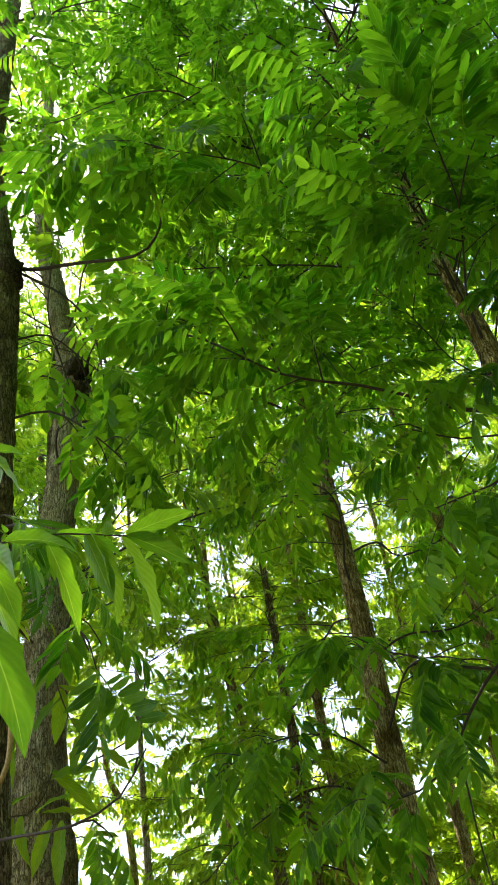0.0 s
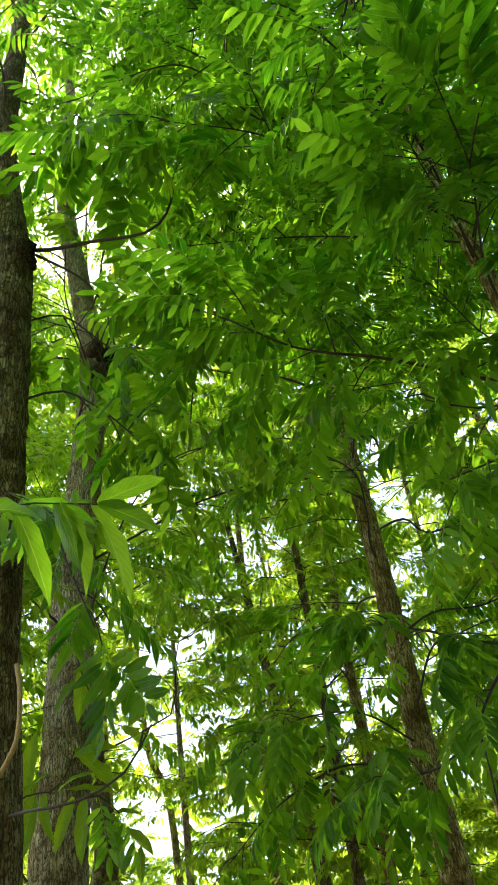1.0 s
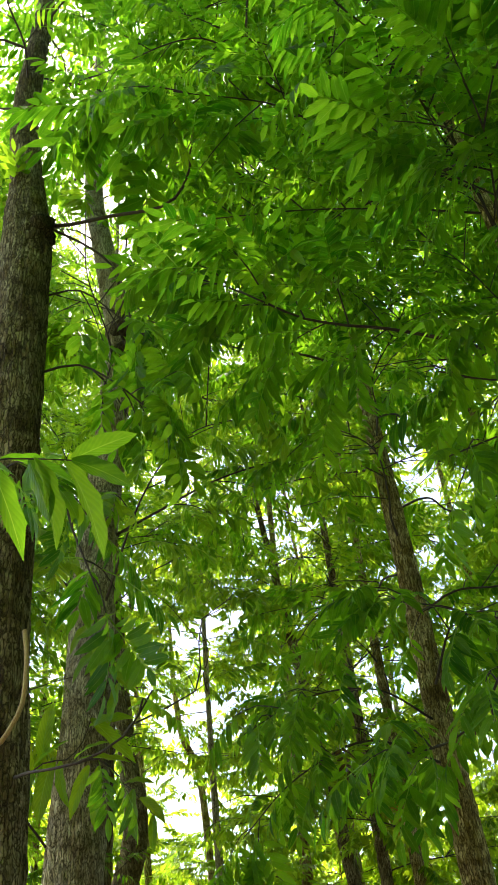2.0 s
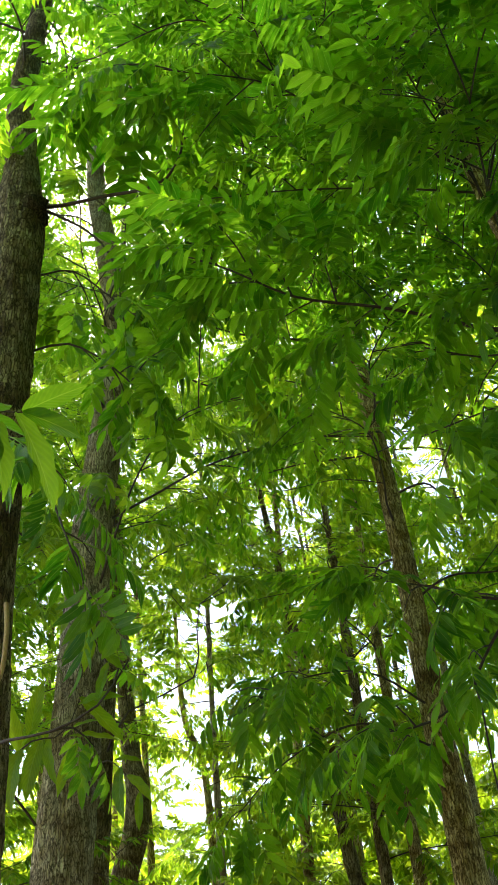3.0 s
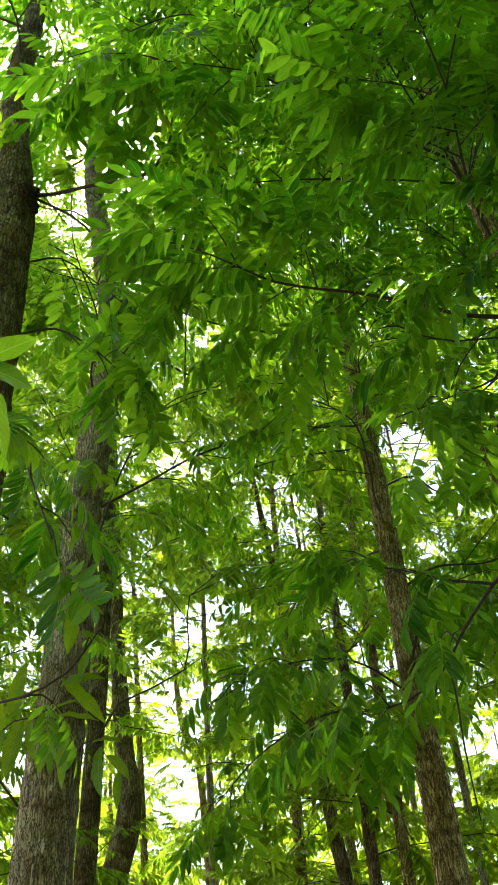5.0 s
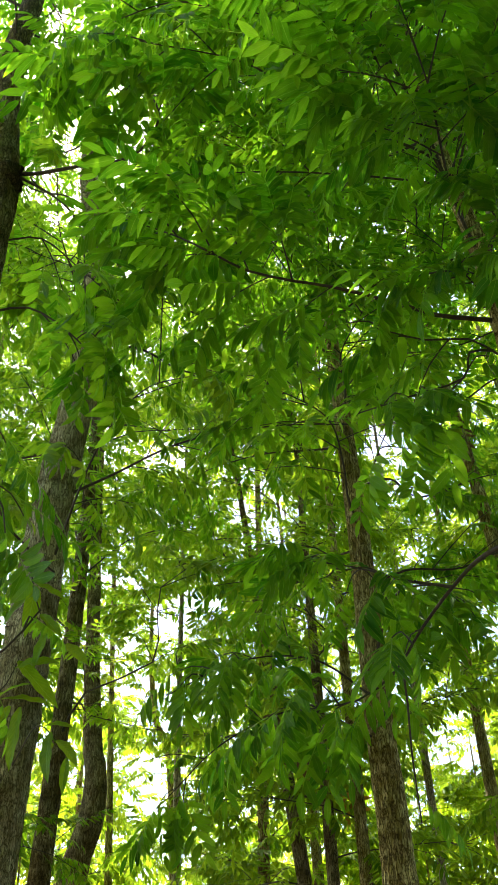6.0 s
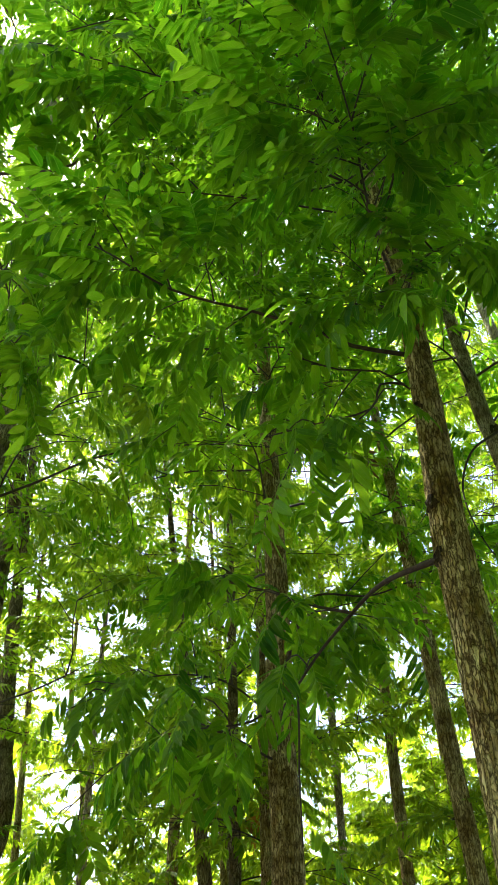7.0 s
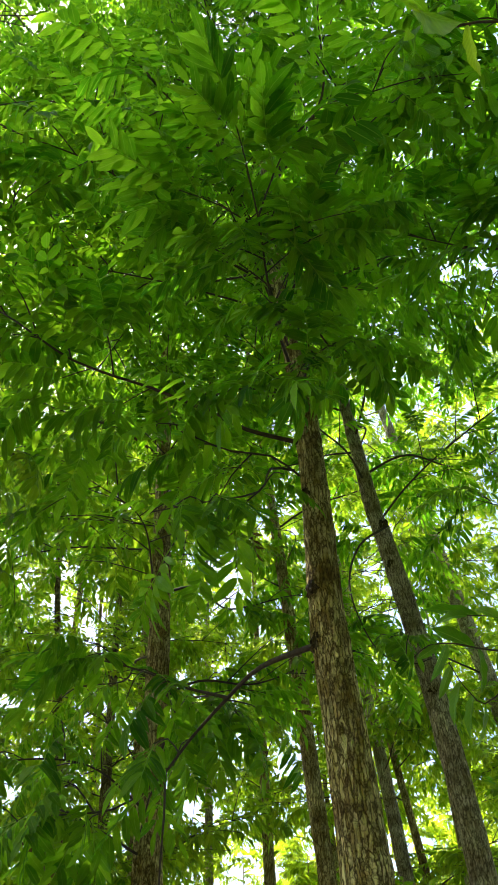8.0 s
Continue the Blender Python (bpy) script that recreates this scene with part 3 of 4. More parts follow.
b.limb([(-1.4, 4.7, 3.9), (-1.0, 4.2, 4.3), (-0.6, 3.8, 4.4), (-0.2, 3.6, 4.3)], 0.009, twigs=6, leaves=3, down=0.6)
for at, r in (((-1.16, 4.66, 6.3), 0.15), ((-1.18, 4.67, 6.05), 0.13), ((-1.36, 4.65, 5.1), 0.05)):
    b.knot(at, r, BARK_DARK)
VEIL = b.limb([(-1.68, 4.62, 2.5), (-1.75, 4.35, 2.7), (-1.495, 4.1, 2.773), (-1.374, 4.1, 2.773), (-1.29, 4.1, 2.85), (-1.245, 4.1, 2.976)], 0.008, leafy=0.9, twigs=0, leaves=0, r1=0.002)
TENDRIL = b.limb([(-1.35, 4.62, 3.75), (-1.28, 4.3, 3.62), (-1.244, 4.1, 3.458), (-1.158, 4.08, 3.212), (-1.069, 4.1, 3.074), (-1.0, 4.1, 3.03)], 0.007, leafy=0.9, twigs=0, leaves=0, r1=0.002)
FRINGE = b.limb([(-1.44, 4.62, 2.6), (-1.2, 4.3, 2.68), (-1.05, 4.15, 2.6), (-0.93, 4.1, 2.46)], 0.005, leafy=0.9, twigs=0, leaves=0, r1=0.002)
b.crown(3.8, 13.5, 20, 2.0)

c = Tree("slim straight tree with brown bark", 3, (0.54, 5.2, 0), group=WOOD)
c.trunk([(0.54, 5.2, -0.05, 0.16), (0.54, 5.2, 0.5, 0.115), (0.54, 5.2, 2.2, 0.09), (0.53, 5.2, 2.8, 0.083), (0.54, 5.2, 4.2, 0.072), (0.52, 5.2, 5.5, 0.058), (0.48, 5.2, 8, 0.04), (0.45, 5.2, 11, 0.012)], BARK)
c.limb([(0.5, 5.15, 3.0), (0.2, 4.9, 3.15), (-0.2, 4.7, 3.1), (-0.6, 4.6, 2.9)], 0.008, twigs=7, twig=0.4, leaves=3, down=0.7)
c.limb([(0.5, 5.15, 2.75), (0.1, 5.0, 2.9), (-0.35, 5.0, 2.75), (-0.7, 5.1, 2.5)], 0.008, twigs=6, twig=0.4, leaves=3, down=0.8)
c.limb([(0.55, 5.1, 3.2), (0.7, 4.7, 3.4), (0.9, 4.4, 3.3), (1.0, 4.2, 3.1)], 0.01, twigs=8, twig=0.35, down=0.6)
c.limb([(0.5, 5.2, 6.4), (0.2, 5.0, 7.2), (-0.25, 4.9, 7.7), (-0.7, 4.8, 8.0)], 0.01, leafy=0.2, twigs=9, twig=0.55, leaves=4, size=0.32)
c.limb([(0.5, 5.2, 5.9), (0.3, 4.9, 6.5), (-0.1, 4.6, 6.9), (-0.4, 4.4, 7.0)], 0.009, leafy=0.2, twigs=7, twig=0.5, leaves=4, size=0.32)
c.crown(3.6, 10.5, 22, 2.0, size=0.32)
c.crown(7.0, 10.8, 13, 2.3, size=0.3, leaves=5)
odd_leaves(c, (0.03, 4.8, 2.7), DRY, "dry_leaf", "withered brown hanging leaf", 0.2, 3)
odd_leaves(c, (-0.02, 4.8, 2.85), DRY, "dry_leaf", "withered brown hanging leaf", 0.19, 2)
c.finish()

e = Tree("near tree with ringed brown bark and pale blotches", 4, (1.3, 3.12, 0), group=WOOD)
e.trunk([(1.33, 3.12, -0.05, 0.15), (1.33, 3.12, 0.5, 0.101), (1.32, 3.12, 2.1, 0.082), (1.31, 3.12, 2.5, 0.077), (1.295, 3.12, 3.0, 0.072), (1.305, 3.12, 3.5, 0.064), (1.31, 3.12, 4.1, 0.056), (1.285, 3.12, 4.5, 0.048), (1.24, 3.12, 5.2, 0.038), (1.22, 3.15, 7, 0.029), (1.17, 3.2, 10, 0.011)], BARK)
e.limb([(1.25, 3.1, 3.93), (1.01, 3.05, 3.96), (0.86, 3.0, 4.01), (0.56, 2.93, 4.11), (0.39, 2.86, 4.11), (0.2, 2.8, 4.15), (0.06, 2.7, 4.18), (-0.11, 2.7, 4.34), (-0.37, 2.7, 4.53)], 0.0125, leafy=0.4, twigs=11, twig=0.3, leaves=5, size=0.4)
e.limb([(1.27, 3.1, 4.41), (1.16, 2.8, 4.41), (1.09, 2.5, 4.34), (1.02, 2.14, 4.31), (0.97, 2.0, 4.44)], 0.009, leafy=0.45, twigs=7, twig=0.4, leaves=4, size=0.42)
e.limb([(1.26, 3.11, 2.87), (1.05, 3.4, 2.93), (0.92, 3.65, 2.92), (0.76, 3.7, 2.76), (0.63, 3.7, 2.59), (0.46, 3.7, 2.48), (0.22, 3.7, 2.46)], 0.014, leafy=0.55, twigs=7, twig=0.3, leaves=4, size=0.36, down=0.6)
e.limb([(0.92, 3.65, 2.92), (0.72, 3.7, 3.0), (0.54, 3.8, 3.13), (0.3, 3.8, 3.2)], 0.008, leafy=0.3, twigs=6, twig=0.3, leaves=4, size=0.38, down=0.5)
e.limb([(1.22, 3.05, 4.75), (1.05, 2.6, 4.95), (0.8, 2.1, 4.9), (0.55, 1.75, 4.75)], 0.008, leafy=0.2, twigs=8, twig=0.4, leaves=3, size=0.4)
e.limb([(1.26, 3.05, 4.9), (1.4, 2.6, 5.1), (1.5, 2.1, 5.0), (1.55, 1.7, 4.8)], 0.008, leafy=0.2, twigs=7, twig=0.4, leaves=3, size=0.4)
e.limb([(1.22, 3.1, 3.75), (1.1, 3.0, 3.67), (1.03, 2.9, 3.45), (0.8, 2.85, 3.35), (0.6, 2.85, 3.3)], 0.007, leafy=0.5, twigs=5, twig=0.25, leaves=3, size=0.38, down=0.5)
e.limb([(1.24, 3.1, 3.72), (1.1, 2.95, 3.7), (0.92, 2.9, 3.68), (0.7, 2.8, 3.7)], 0.006, leafy=0.4, twigs=5, twig=0.25, leaves=3, size=0.38, down=0.4)
for at, r in (((1.2, 3.06, 3.1), 0.04), ((1.36, 3.07, 2.78), 0.042), ((1.38, 3.07, 2.6), 0.035), ((1.2, 3.08, 2.86), 0.045), ((1.22, 3.06, 3.6), 0.035), ((1.31, 3.03, 3.3), 0.028)):
    e.knot(at, r, BARK_DARK)
e.limb([(0.66, 3.7, 2.64), (0.66, 3.7, 2.45), (0.65, 3.71, 2.27), (0.65, 3.7, 2.0)], 0.0055, leafy=0.9, twigs=1, twig=0.15, leaves=2, size=0.25, name="vine")
e.limb([(1.27, 3.06, 4.15), (1.3, 2.85, 4.2), (1.36, 2.65, 4.1), (1.42, 2.5, 3.95)], 0.006, leafy=0.4, twigs=5, twig=0.25, leaves=3, size=0.36, down=0.3, shy=False)
e.limb([(1.26, 3.06, 4.0), (1.2, 2.9, 4.0), (1.1, 2.75, 3.9), (1.0, 2.6, 3.75)], 0.006, leafy=0.4, twigs=5, twig=0.3, leaves=3, size=0.4, down=0.3, shy=False)
e.limb([(1.25, 3.06, 4.6), (1.1, 2.75, 4.75), (0.95, 2.45, 4.8), (0.85, 2.2, 4.7)], 0.006, leafy=0.2, twigs=7, twig=0.35, leaves=3, size=0.42, down=0.5, shy=False)
e.limb([(1.24, 3.06, 5.3), (1.05, 2.8, 5.5), (0.9, 2.5, 5.6), (0.8, 2.2, 5.5)], 0.006, leafy=0.2, twigs=7, twig=0.4, leaves=3, size=0.42, down=0.5)
e.crown(5.0, 9.5, 18, 1.7, size=0.32, leaves=5)
e.crown(6.5, 10, 16, 1.9, size=0.32, leaves=5)
e.limb([(1.24, 3.12, 4.95), (0.8, 3.05, 5.05), (0.3, 3.0, 5.15), (-0.3, 2.95, 5.2)], 0.007, leafy=0.3, twigs=12, twig=0.35, leaves=4, size=0.38)
odd_leaves(e, (1.0, 3.0, 3.38), DRY, "dry_leaf", "withered brown hanging leaf", 0.11, 3)
e.finish()

f = Tree("tree with grey bark leaning beside its neighbour", 5, (2.45, 5.2, 0), group=WOOD)
f.trunk([(2.455, 5.2, -0.05, 0.151), (2.445, 5.2, 0.5, 0.101), (2.385, 5.2, 2.8, 0.077), (2.325, 5.2, 3.8, 0.073), (2.265, 5.2, 4.4, 0.069), (2.195, 5.2, 5.0, 0.065), (2.135, 5.2, 5.5, 0.057), (1.995, 5.2, 8, 0.038), (1.895, 5.2, 11.5, 0.01)], BARK_GREY)
for at, r in (((2.21, 5.12, 5.05), 0.055), ((2.17, 5.13, 4.7), 0.04), ((2.3, 5.12, 3.7), 0.045)):
    f.knot(at, r, BARK_DARK)
f.limb([(2.2, 5.1, 5.0), (1.95, 5.0, 4.75), (1.8, 4.85, 4.3), (1.83, 4.6, 3.73), (1.96, 4.45, 3.51), (2.1, 4.4, 3.52)], 0.011, leafy=0.85, twigs=2, twig=0.2, leaves=2, size=0.3)
f.crown(5.0, 10.5, 26, 1.9, size=0.32)
f.finish()

g = Tree("slim sapling with broad hanging leaves beside the path", 6, (2.75, 2.3, 0), group=WOOD)
g.trunk([(2.75, 2.3, -0.05, 0.06), (2.75, 2.3, 0.4, 0.045), (2.7, 2.3, 2.0, 0.036), (2.75, 2.25, 4.0, 0.028), (2.7, 2.2, 6.5, 0.01)], BARK, 14, 0.1)
PALE = g.limb([(2.74, 2.27, 2.9), (2.3, 1.75, 3.1), (1.8, 1.25, 3.06), (1.45, 0.97, 3.01), (1.368, 0.914, 3.004), (1.275, 0.914, 2.967), (1.239, 0.914, 2.985), (1.207, 0.914, 3.109)], 0.006, leafy=0.9, twigs=0, leaves=0, r1=0.0025)
SPRIG = g.limb([(2.72, 2.3, 2.5), (2.3, 2.34, 2.47), (1.81, 2.37, 2.4), (1.65, 2.37, 2.41), (1.57, 2.37, 2.42), (1.5, 2.36, 2.43), (1.43, 2.37, 2.43), (1.39, 2.4, 2.41)], 0.006, leafy=0.9, twigs=0, leaves=0, r1=0.0016)
LOWER = g.limb([(1.7, 2.37, 2.405), (1.65, 2.43, 2.34), (1.59, 2.475, 2.305), (1.55, 2.46, 2.33), (1.52, 2.44, 2.36), (1.49, 2.41, 2.4)], 0.003, leafy=0.9, twigs=0, leaves=0, r1=0.0014)
TOP = g.limb([(1.95, 2.35, 2.42), (1.75, 2.34, 2.46), (1.62, 2.31, 2.485), (1.53, 2.31, 2.49)], 0.003, leafy=0.9, twigs=0, leaves=0, r1=0.0014)
g.limb([(2.74, 2.25, 4.6), (2.6, 2.2, 5.6), (2.29, 2.2, 5.7), (2.17, 2.3, 5.66), (1.95, 2.4, 5.74)], 0.01, leafy=0.4, twigs=9, twig=0.35, leaves=4, size=0.42, near=1.6, shy=False)
g.limb([(2.74, 2.22, 5.0), (2.5, 1.95, 5.6), (2.33, 1.8, 5.77), (1.99, 1.8, 5.63)], 0.012, leafy=0.4, twigs=9, twig=0.35, leaves=4, size=0.42, near=1.6, down=0.5)
g.limb([(2.74, 2.25, 4.0), (2.4, 2.4, 4.5), (2.1, 2.5, 4.7), (1.8, 2.5, 4.8)], 0.012, leafy=0.3, twigs=7, twig=0.35, leaves=4, size=0.42, near=1.6)
g.finish()

h = Tree("thin sapling with broad drooping leaves close to the path", 7, (-1.02, 1.4, 0), LEAF_SUNLIT, WOOD)
h.trunk([(-1.02, 1.4, -0.05, 0.03), (-1.02, 1.4, 0.4, 0.022), (-1.0, 1.38, 1.4, 0.017), (-0.98, 1.35, 2.3, 0.011), (-1.0, 1.35, 2.9, 0.004)], BARK, 12, 0.08, False)
SPRAY = h.limb([(-0.98, 1.35, 2.3), (-0.902, 1.386, 2.447), (-0.682, 1.320, 2.474), (-0.440, 1.304, 2.480), (-0.341, 1.309, 2.469), (-0.264, 1.331, 2.463)], 0.0042, leafy=0.9, twigs=0, leaves=0, r1=0.0014)
UPPER = h.limb([(-0.98, 1.35, 2.42), (-0.880, 1.320, 2.623), (-0.660, 1.221, 2.634), (-0.495, 1.199, 2.623)], 0.003, leafy=0.9, twigs=0, leaves=0, r1=0.0012)


def broad_leaflet(rnd, wide, mat):
    """One large leaflet of length 1 along x: folded on its midrib, arched, with a wavy edge and a blunt tip."""
    rows, ribs = 12, 7
    fold, arch, bend, phase = rnd.uniform(0.2, 0.5), rnd.uniform(0.15, 0.4), rnd.uniform(-0.12, 0.12), rnd.uniform(0, 6)
    vs, us, qs = [], [], []
    for i in range(rows + 1):
        x = i / rows
        w = wide * max(0.012, (1.0 - min(1.0, abs(2 * x - 0.93)) ** 2.5) ** 0.85)
        for j in range(ribs):
            y = (2 * j / (ribs - 1) - 1) * w
            z = abs(y) * fold - arch * x * x + 0.022 * (abs(y) / wide) ** 2 * math.sin(17 * x + phase + (3 if y > 0 else 0))
            vs.append((x, y + bend * x * x, z))
            us.append((x, j / (ribs - 1)))
    for i in range(rows):
        for j in range(ribs - 1):
            k = i * ribs + j
            qs.append((k, k + 1, k + ribs + 1, k + ribs))
    return mesh_of("leaf", vs, None, qs, mat, [us[k] for q in qs for k in q])


brnd = random.Random(5)
BROAD = [broad_leaflet(brnd, 0.12 + 0.014 * k, LEAF_BROAD) for k in range(5)]
# broad leaflets in the sun-yellowed colour, which paints in their backlit glow
BROAD_SUNNY = [broad_leaflet(brnd, 0.12 + 0.012 * k, LEAF_SUN_YELLOW) for k in range(5)]


def set_leaflets(tree, rows, kinds=BROAD):
    """Large leaflets, each with its twig, base, tip and the way that its upper face looks."""
    for k, (twig, base, tip, face) in enumerate(rows):
        go = Vector(tip) - Vector(base)
        x = go.normalized()
        y = Vector(face).cross(x).normalized()
        ob = new("leaf", kinds[k % 5])
        ob.parent = twig
        ob.matrix_basis = Matrix.Translation(Vector(base) - tree.base) @ Matrix((x, y, x.cross(y))).transposed().to_4x4() @ Matrix.Diagonal((go.length, go.length, go.length, 1))


set_leaflets(h, (
        (SPRAY, (-0.418, 1.298, 2.474), (-0.341, 1.342, 2.304), (0.5, -0.8, 0.5)), (SPRAY, (-0.341, 1.309, 2.469), (-0.297, 1.364, 2.337), (0.2, 0.9, 0.3)), (SPRAY, (-0.330, 1.304, 2.467), (-0.253, 1.320, 2.304), (0.9, -0.4, 0.4)),
        (SPRAY, (-0.275, 1.326, 2.463), (-0.198, 1.419, 2.304), (0.7, -0.6, 0.5)), (SPRAY, (-0.517, 1.232, 2.304), (-0.385, 1.254, 2.073), (0.75, -0.55, 0.38)), (SPRAY, (-0.495, 1.304, 2.480), (-0.319, 1.243, 2.447), (0.1, 0.25, 1)),
        (SPRAY, (-0.308, 1.315, 2.466), (-0.220, 1.210, 2.420), (0.1, 0.5, 0.9)), (SPRAY, (-0.396, 1.304, 2.477), (-0.286, 1.397, 2.513), (0, -0.2, 1)), (SPRAY, (-0.550, 1.309, 2.480), (-0.418, 1.243, 2.370), (0.3, 0.6, 0.7)),
        (SPRAY, (-0.550, 1.309, 2.478), (-0.451, 1.342, 2.337), (0.6, -0.7, 0.5)), (UPPER, (-0.517, 1.199, 2.623), (-0.396, 1.188, 2.535), (0.2, 0.3, 1)), (UPPER, (-0.528, 1.201, 2.625), (-0.429, 1.199, 2.491), (0.4, 0.7, 0.6)),
        (UPPER, (-0.506, 1.199, 2.623), (-0.418, 1.177, 2.612), (0, 0.2, 1)), (SPRAY, (-0.264, 1.331, 2.463), (-0.143, 1.364, 2.414), (0.3, 0.5, 0.8)), (SPRAY, (-0.264, 1.331, 2.465), (-0.132, 1.320, 2.502), (0, 0.2, 1)), (SPRAY, (-0.583, 1.315, 2.480), (-0.462, 1.430, 2.337), (0.4, 0.7, 0.5))))
set_leaflets(g, (
        (SPRIG, (1.46, 2.365, 2.432), (1.38, 2.37, 2.375), (0.4, 0.7, 0.6)), (LOWER, (1.5, 2.415, 2.395), (1.465, 2.48, 2.33), (0.6, 0.5, 0.6)), (LOWER, (1.525, 2.443, 2.355), (1.46, 2.47, 2.26), (-0.6, -0.6, 0.5)),
        (LOWER, (1.56, 2.465, 2.325), (1.53, 2.55, 2.24), (-0.5, -0.7, 0.5)), (LOWER, (1.59, 2.475, 2.306), (1.585, 2.54, 2.2), (0.5, -0.7, 0.5)), (TOP, (1.57, 2.31, 2.487), (1.42, 2.31, 2.54), (0, 0.2, 1)),
        (TOP, (1.54, 2.31, 2.489), (1.41, 2.27, 2.475), (0.1, 0.4, 1)), (SPRIG, (1.56, 2.37, 2.42), (1.43, 2.33, 2.48), (0, 0.3, 1)), (SPRIG, (1.57, 2.37, 2.42), (1.59, 2.42, 2.31), (0.4, -0.8, 0.4)),
        (SPRIG, (1.63, 2.37, 2.412), (1.68, 2.46, 2.33), (-0.4, -0.7, 0.5)), (TOP, (1.64, 2.315, 2.48), (1.53, 2.25, 2.5), (0.1, 0.3, 1)), (SPRIG, (1.48, 2.362, 2.43), (1.46, 2.45, 2.37), (0.7, -0.3, 0.6)), (SPRIG, (1.68, 2.37, 2.408), (1.78, 2.3, 2.33), (0.3, 0.5, 0.7))))
set_leaflets(b, (
        (VEIL, (-1.254, 4.1, 2.73), (-1.349, 4.05, 2.5), (0.3, -0.9, 0.4)), (VEIL, (-1.2, 4.1, 2.72), (-1.203, 4.06, 2.43), (-0.3, -0.9, 0.4)), (VEIL, (-1.3, 4.1, 2.77), (-1.04, 4.02, 2.74), (0.0, -0.5, 0.9)),
        (VEIL, (-1.33, 4.1, 2.77), (-1.17, 4.0, 2.86), (0.1, -0.6, 0.8)), (VEIL, (-1.26, 4.1, 2.92), (-1.046, 4.0, 2.964), (-0.2, -0.7, 0.6)), (VEIL, (-1.25, 4.1, 2.96), (-1.03, 4.15, 2.74), (0.2, -0.8, 0.5)),
        (VEIL, (-1.5, 4.1, 2.78), (-1.46, 4.0, 3.05), (0.2, -0.8, 0.3)), (VEIL, (-1.45, 4.1, 2.77), (-1.5, 4.0, 2.5), (0.3, -0.9, 0.3)), (VEIL, (-1.58, 4.16, 2.76), (-1.6, 4.0, 2.5), (-0.2, -0.9, 0.4)),
        (VEIL, (-1.4, 4.1, 2.775), (-1.42, 4.1, 2.56), (-0.4, -0.8, 0.4)), (VEIL, (-1.55, 4.12, 2.77), (-1.36, 4.0, 2.87), (0, -0.6, 0.8)), (VEIL, (-1.6, 4.2, 2.75), (-1.64, 4.05, 2.98), (0.4, -0.8, 0.4)),
        (TENDRIL, (-1.22, 4.1, 3.4), (-1.036, 4.05, 3.3), (0.2, -0.6, 0.8)), (TENDRIL, (-1.21, 4.1, 3.38), (-1.2, 4.05, 3.12), (0.5, -0.8, 0.3)), (TENDRIL, (-1.2, 4.09, 3.33), (-1.36, 4.0, 3.2), (-0.2, -0.8, 0.6)),
        (TENDRIL, (-1.15, 4.08, 3.2), (-1.0, 4.0, 3.05), (0.1, -0.7, 0.7)), (TENDRIL, (-1.1, 4.09, 3.12), (-1.12, 4.0, 2.9), (-0.3, -0.9, 0.3)), (TENDRIL, (-1.0, 4.1, 3.03), (-0.86, 4.0, 2.9), (0.3, -0.8, 0.5)),
        (TENDRIL, (-1.24, 4.12, 3.46), (-1.1, 4.0, 3.54), (0, -0.5, 0.9)), (TENDRIL, (-1.26, 4.2, 3.55), (-1.4, 4.05, 3.4), (-0.3, -0.8, 0.4)), (FRINGE, (-0.93, 4.1, 2.46), (-0.93, 4.05, 2.3), (0.3, -0.9, 0.3)),
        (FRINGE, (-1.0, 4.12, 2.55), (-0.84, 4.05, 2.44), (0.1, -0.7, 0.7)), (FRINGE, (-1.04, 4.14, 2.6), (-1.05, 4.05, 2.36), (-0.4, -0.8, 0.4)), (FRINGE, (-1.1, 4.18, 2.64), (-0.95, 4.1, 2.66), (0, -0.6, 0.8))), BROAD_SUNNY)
b.finish()
set_leaflets(g, (
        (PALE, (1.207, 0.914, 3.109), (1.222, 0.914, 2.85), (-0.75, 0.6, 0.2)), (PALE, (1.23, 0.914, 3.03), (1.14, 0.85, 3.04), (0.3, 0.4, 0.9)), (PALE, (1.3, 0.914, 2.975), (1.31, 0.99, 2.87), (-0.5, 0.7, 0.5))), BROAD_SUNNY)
h.finish()

# ---- the trees behind them ----
MORE = [
    # x, y, height, radius at breast height, lean x per metre, lowest limb, limbs, reach
    (4.7, 8.5, 15, 0.13, -0.12, 2.8, 26, 2.2), (1.9, 6.5, 11, 0.072, -0.06, 4.6, 12, 1.7), (3.1, 9.0, 12, 0.085, -0.06, 4.0, 17, 1.9), (3.55, 9.3, 10, 0.05, -0.1, 3.5, 14, 1.5),
    (-2.42, 7.5, 13, 0.1, 0.01, 3.4, 22, 2.2), (-0.03, 8.5, 11, 0.062, -0.01, 2.6, 26, 1.8), (-0.05, 8.9, 10, 0.075, -0.12, 2.6, 20, 1.8), (0.24, 8.4, 12, 0.062, 0.0, 2.8, 22, 1.8),
    (-5.0, 8.0, 14, 0.14, 0.02, 3.5, 22, 2.4), (-4.2, 5.2, 13, 0.13, 0.02, 3.6, 16, 2.2), (4.4, 5.0, 12, 0.12, -0.03, 4.2, 14, 2.0),
    (-3.3, 6.3, 12, 0.09, 0.0, 2.2, 26, 1.9), (-6.2, 10.5, 12, 0.1, 0.0, 2.0, 24, 2.2), (-3.9, 7.7, 13, 0.08, 0.0, 2.6, 28, 1.9), (-3.0, 4.9, 9, 0.05, 0.0, 2.4, 18, 1.3),
    (1.7, 10.8, 11, 0.085, 0.0, 5.0, 14, 2.0), (3.0, 7.3, 7, 0.035, 0.02, 1.8, 9, 1.2), (-1.2, 11.5, 14, 0.085, 0.02, 2.8, 24, 2.3),
]
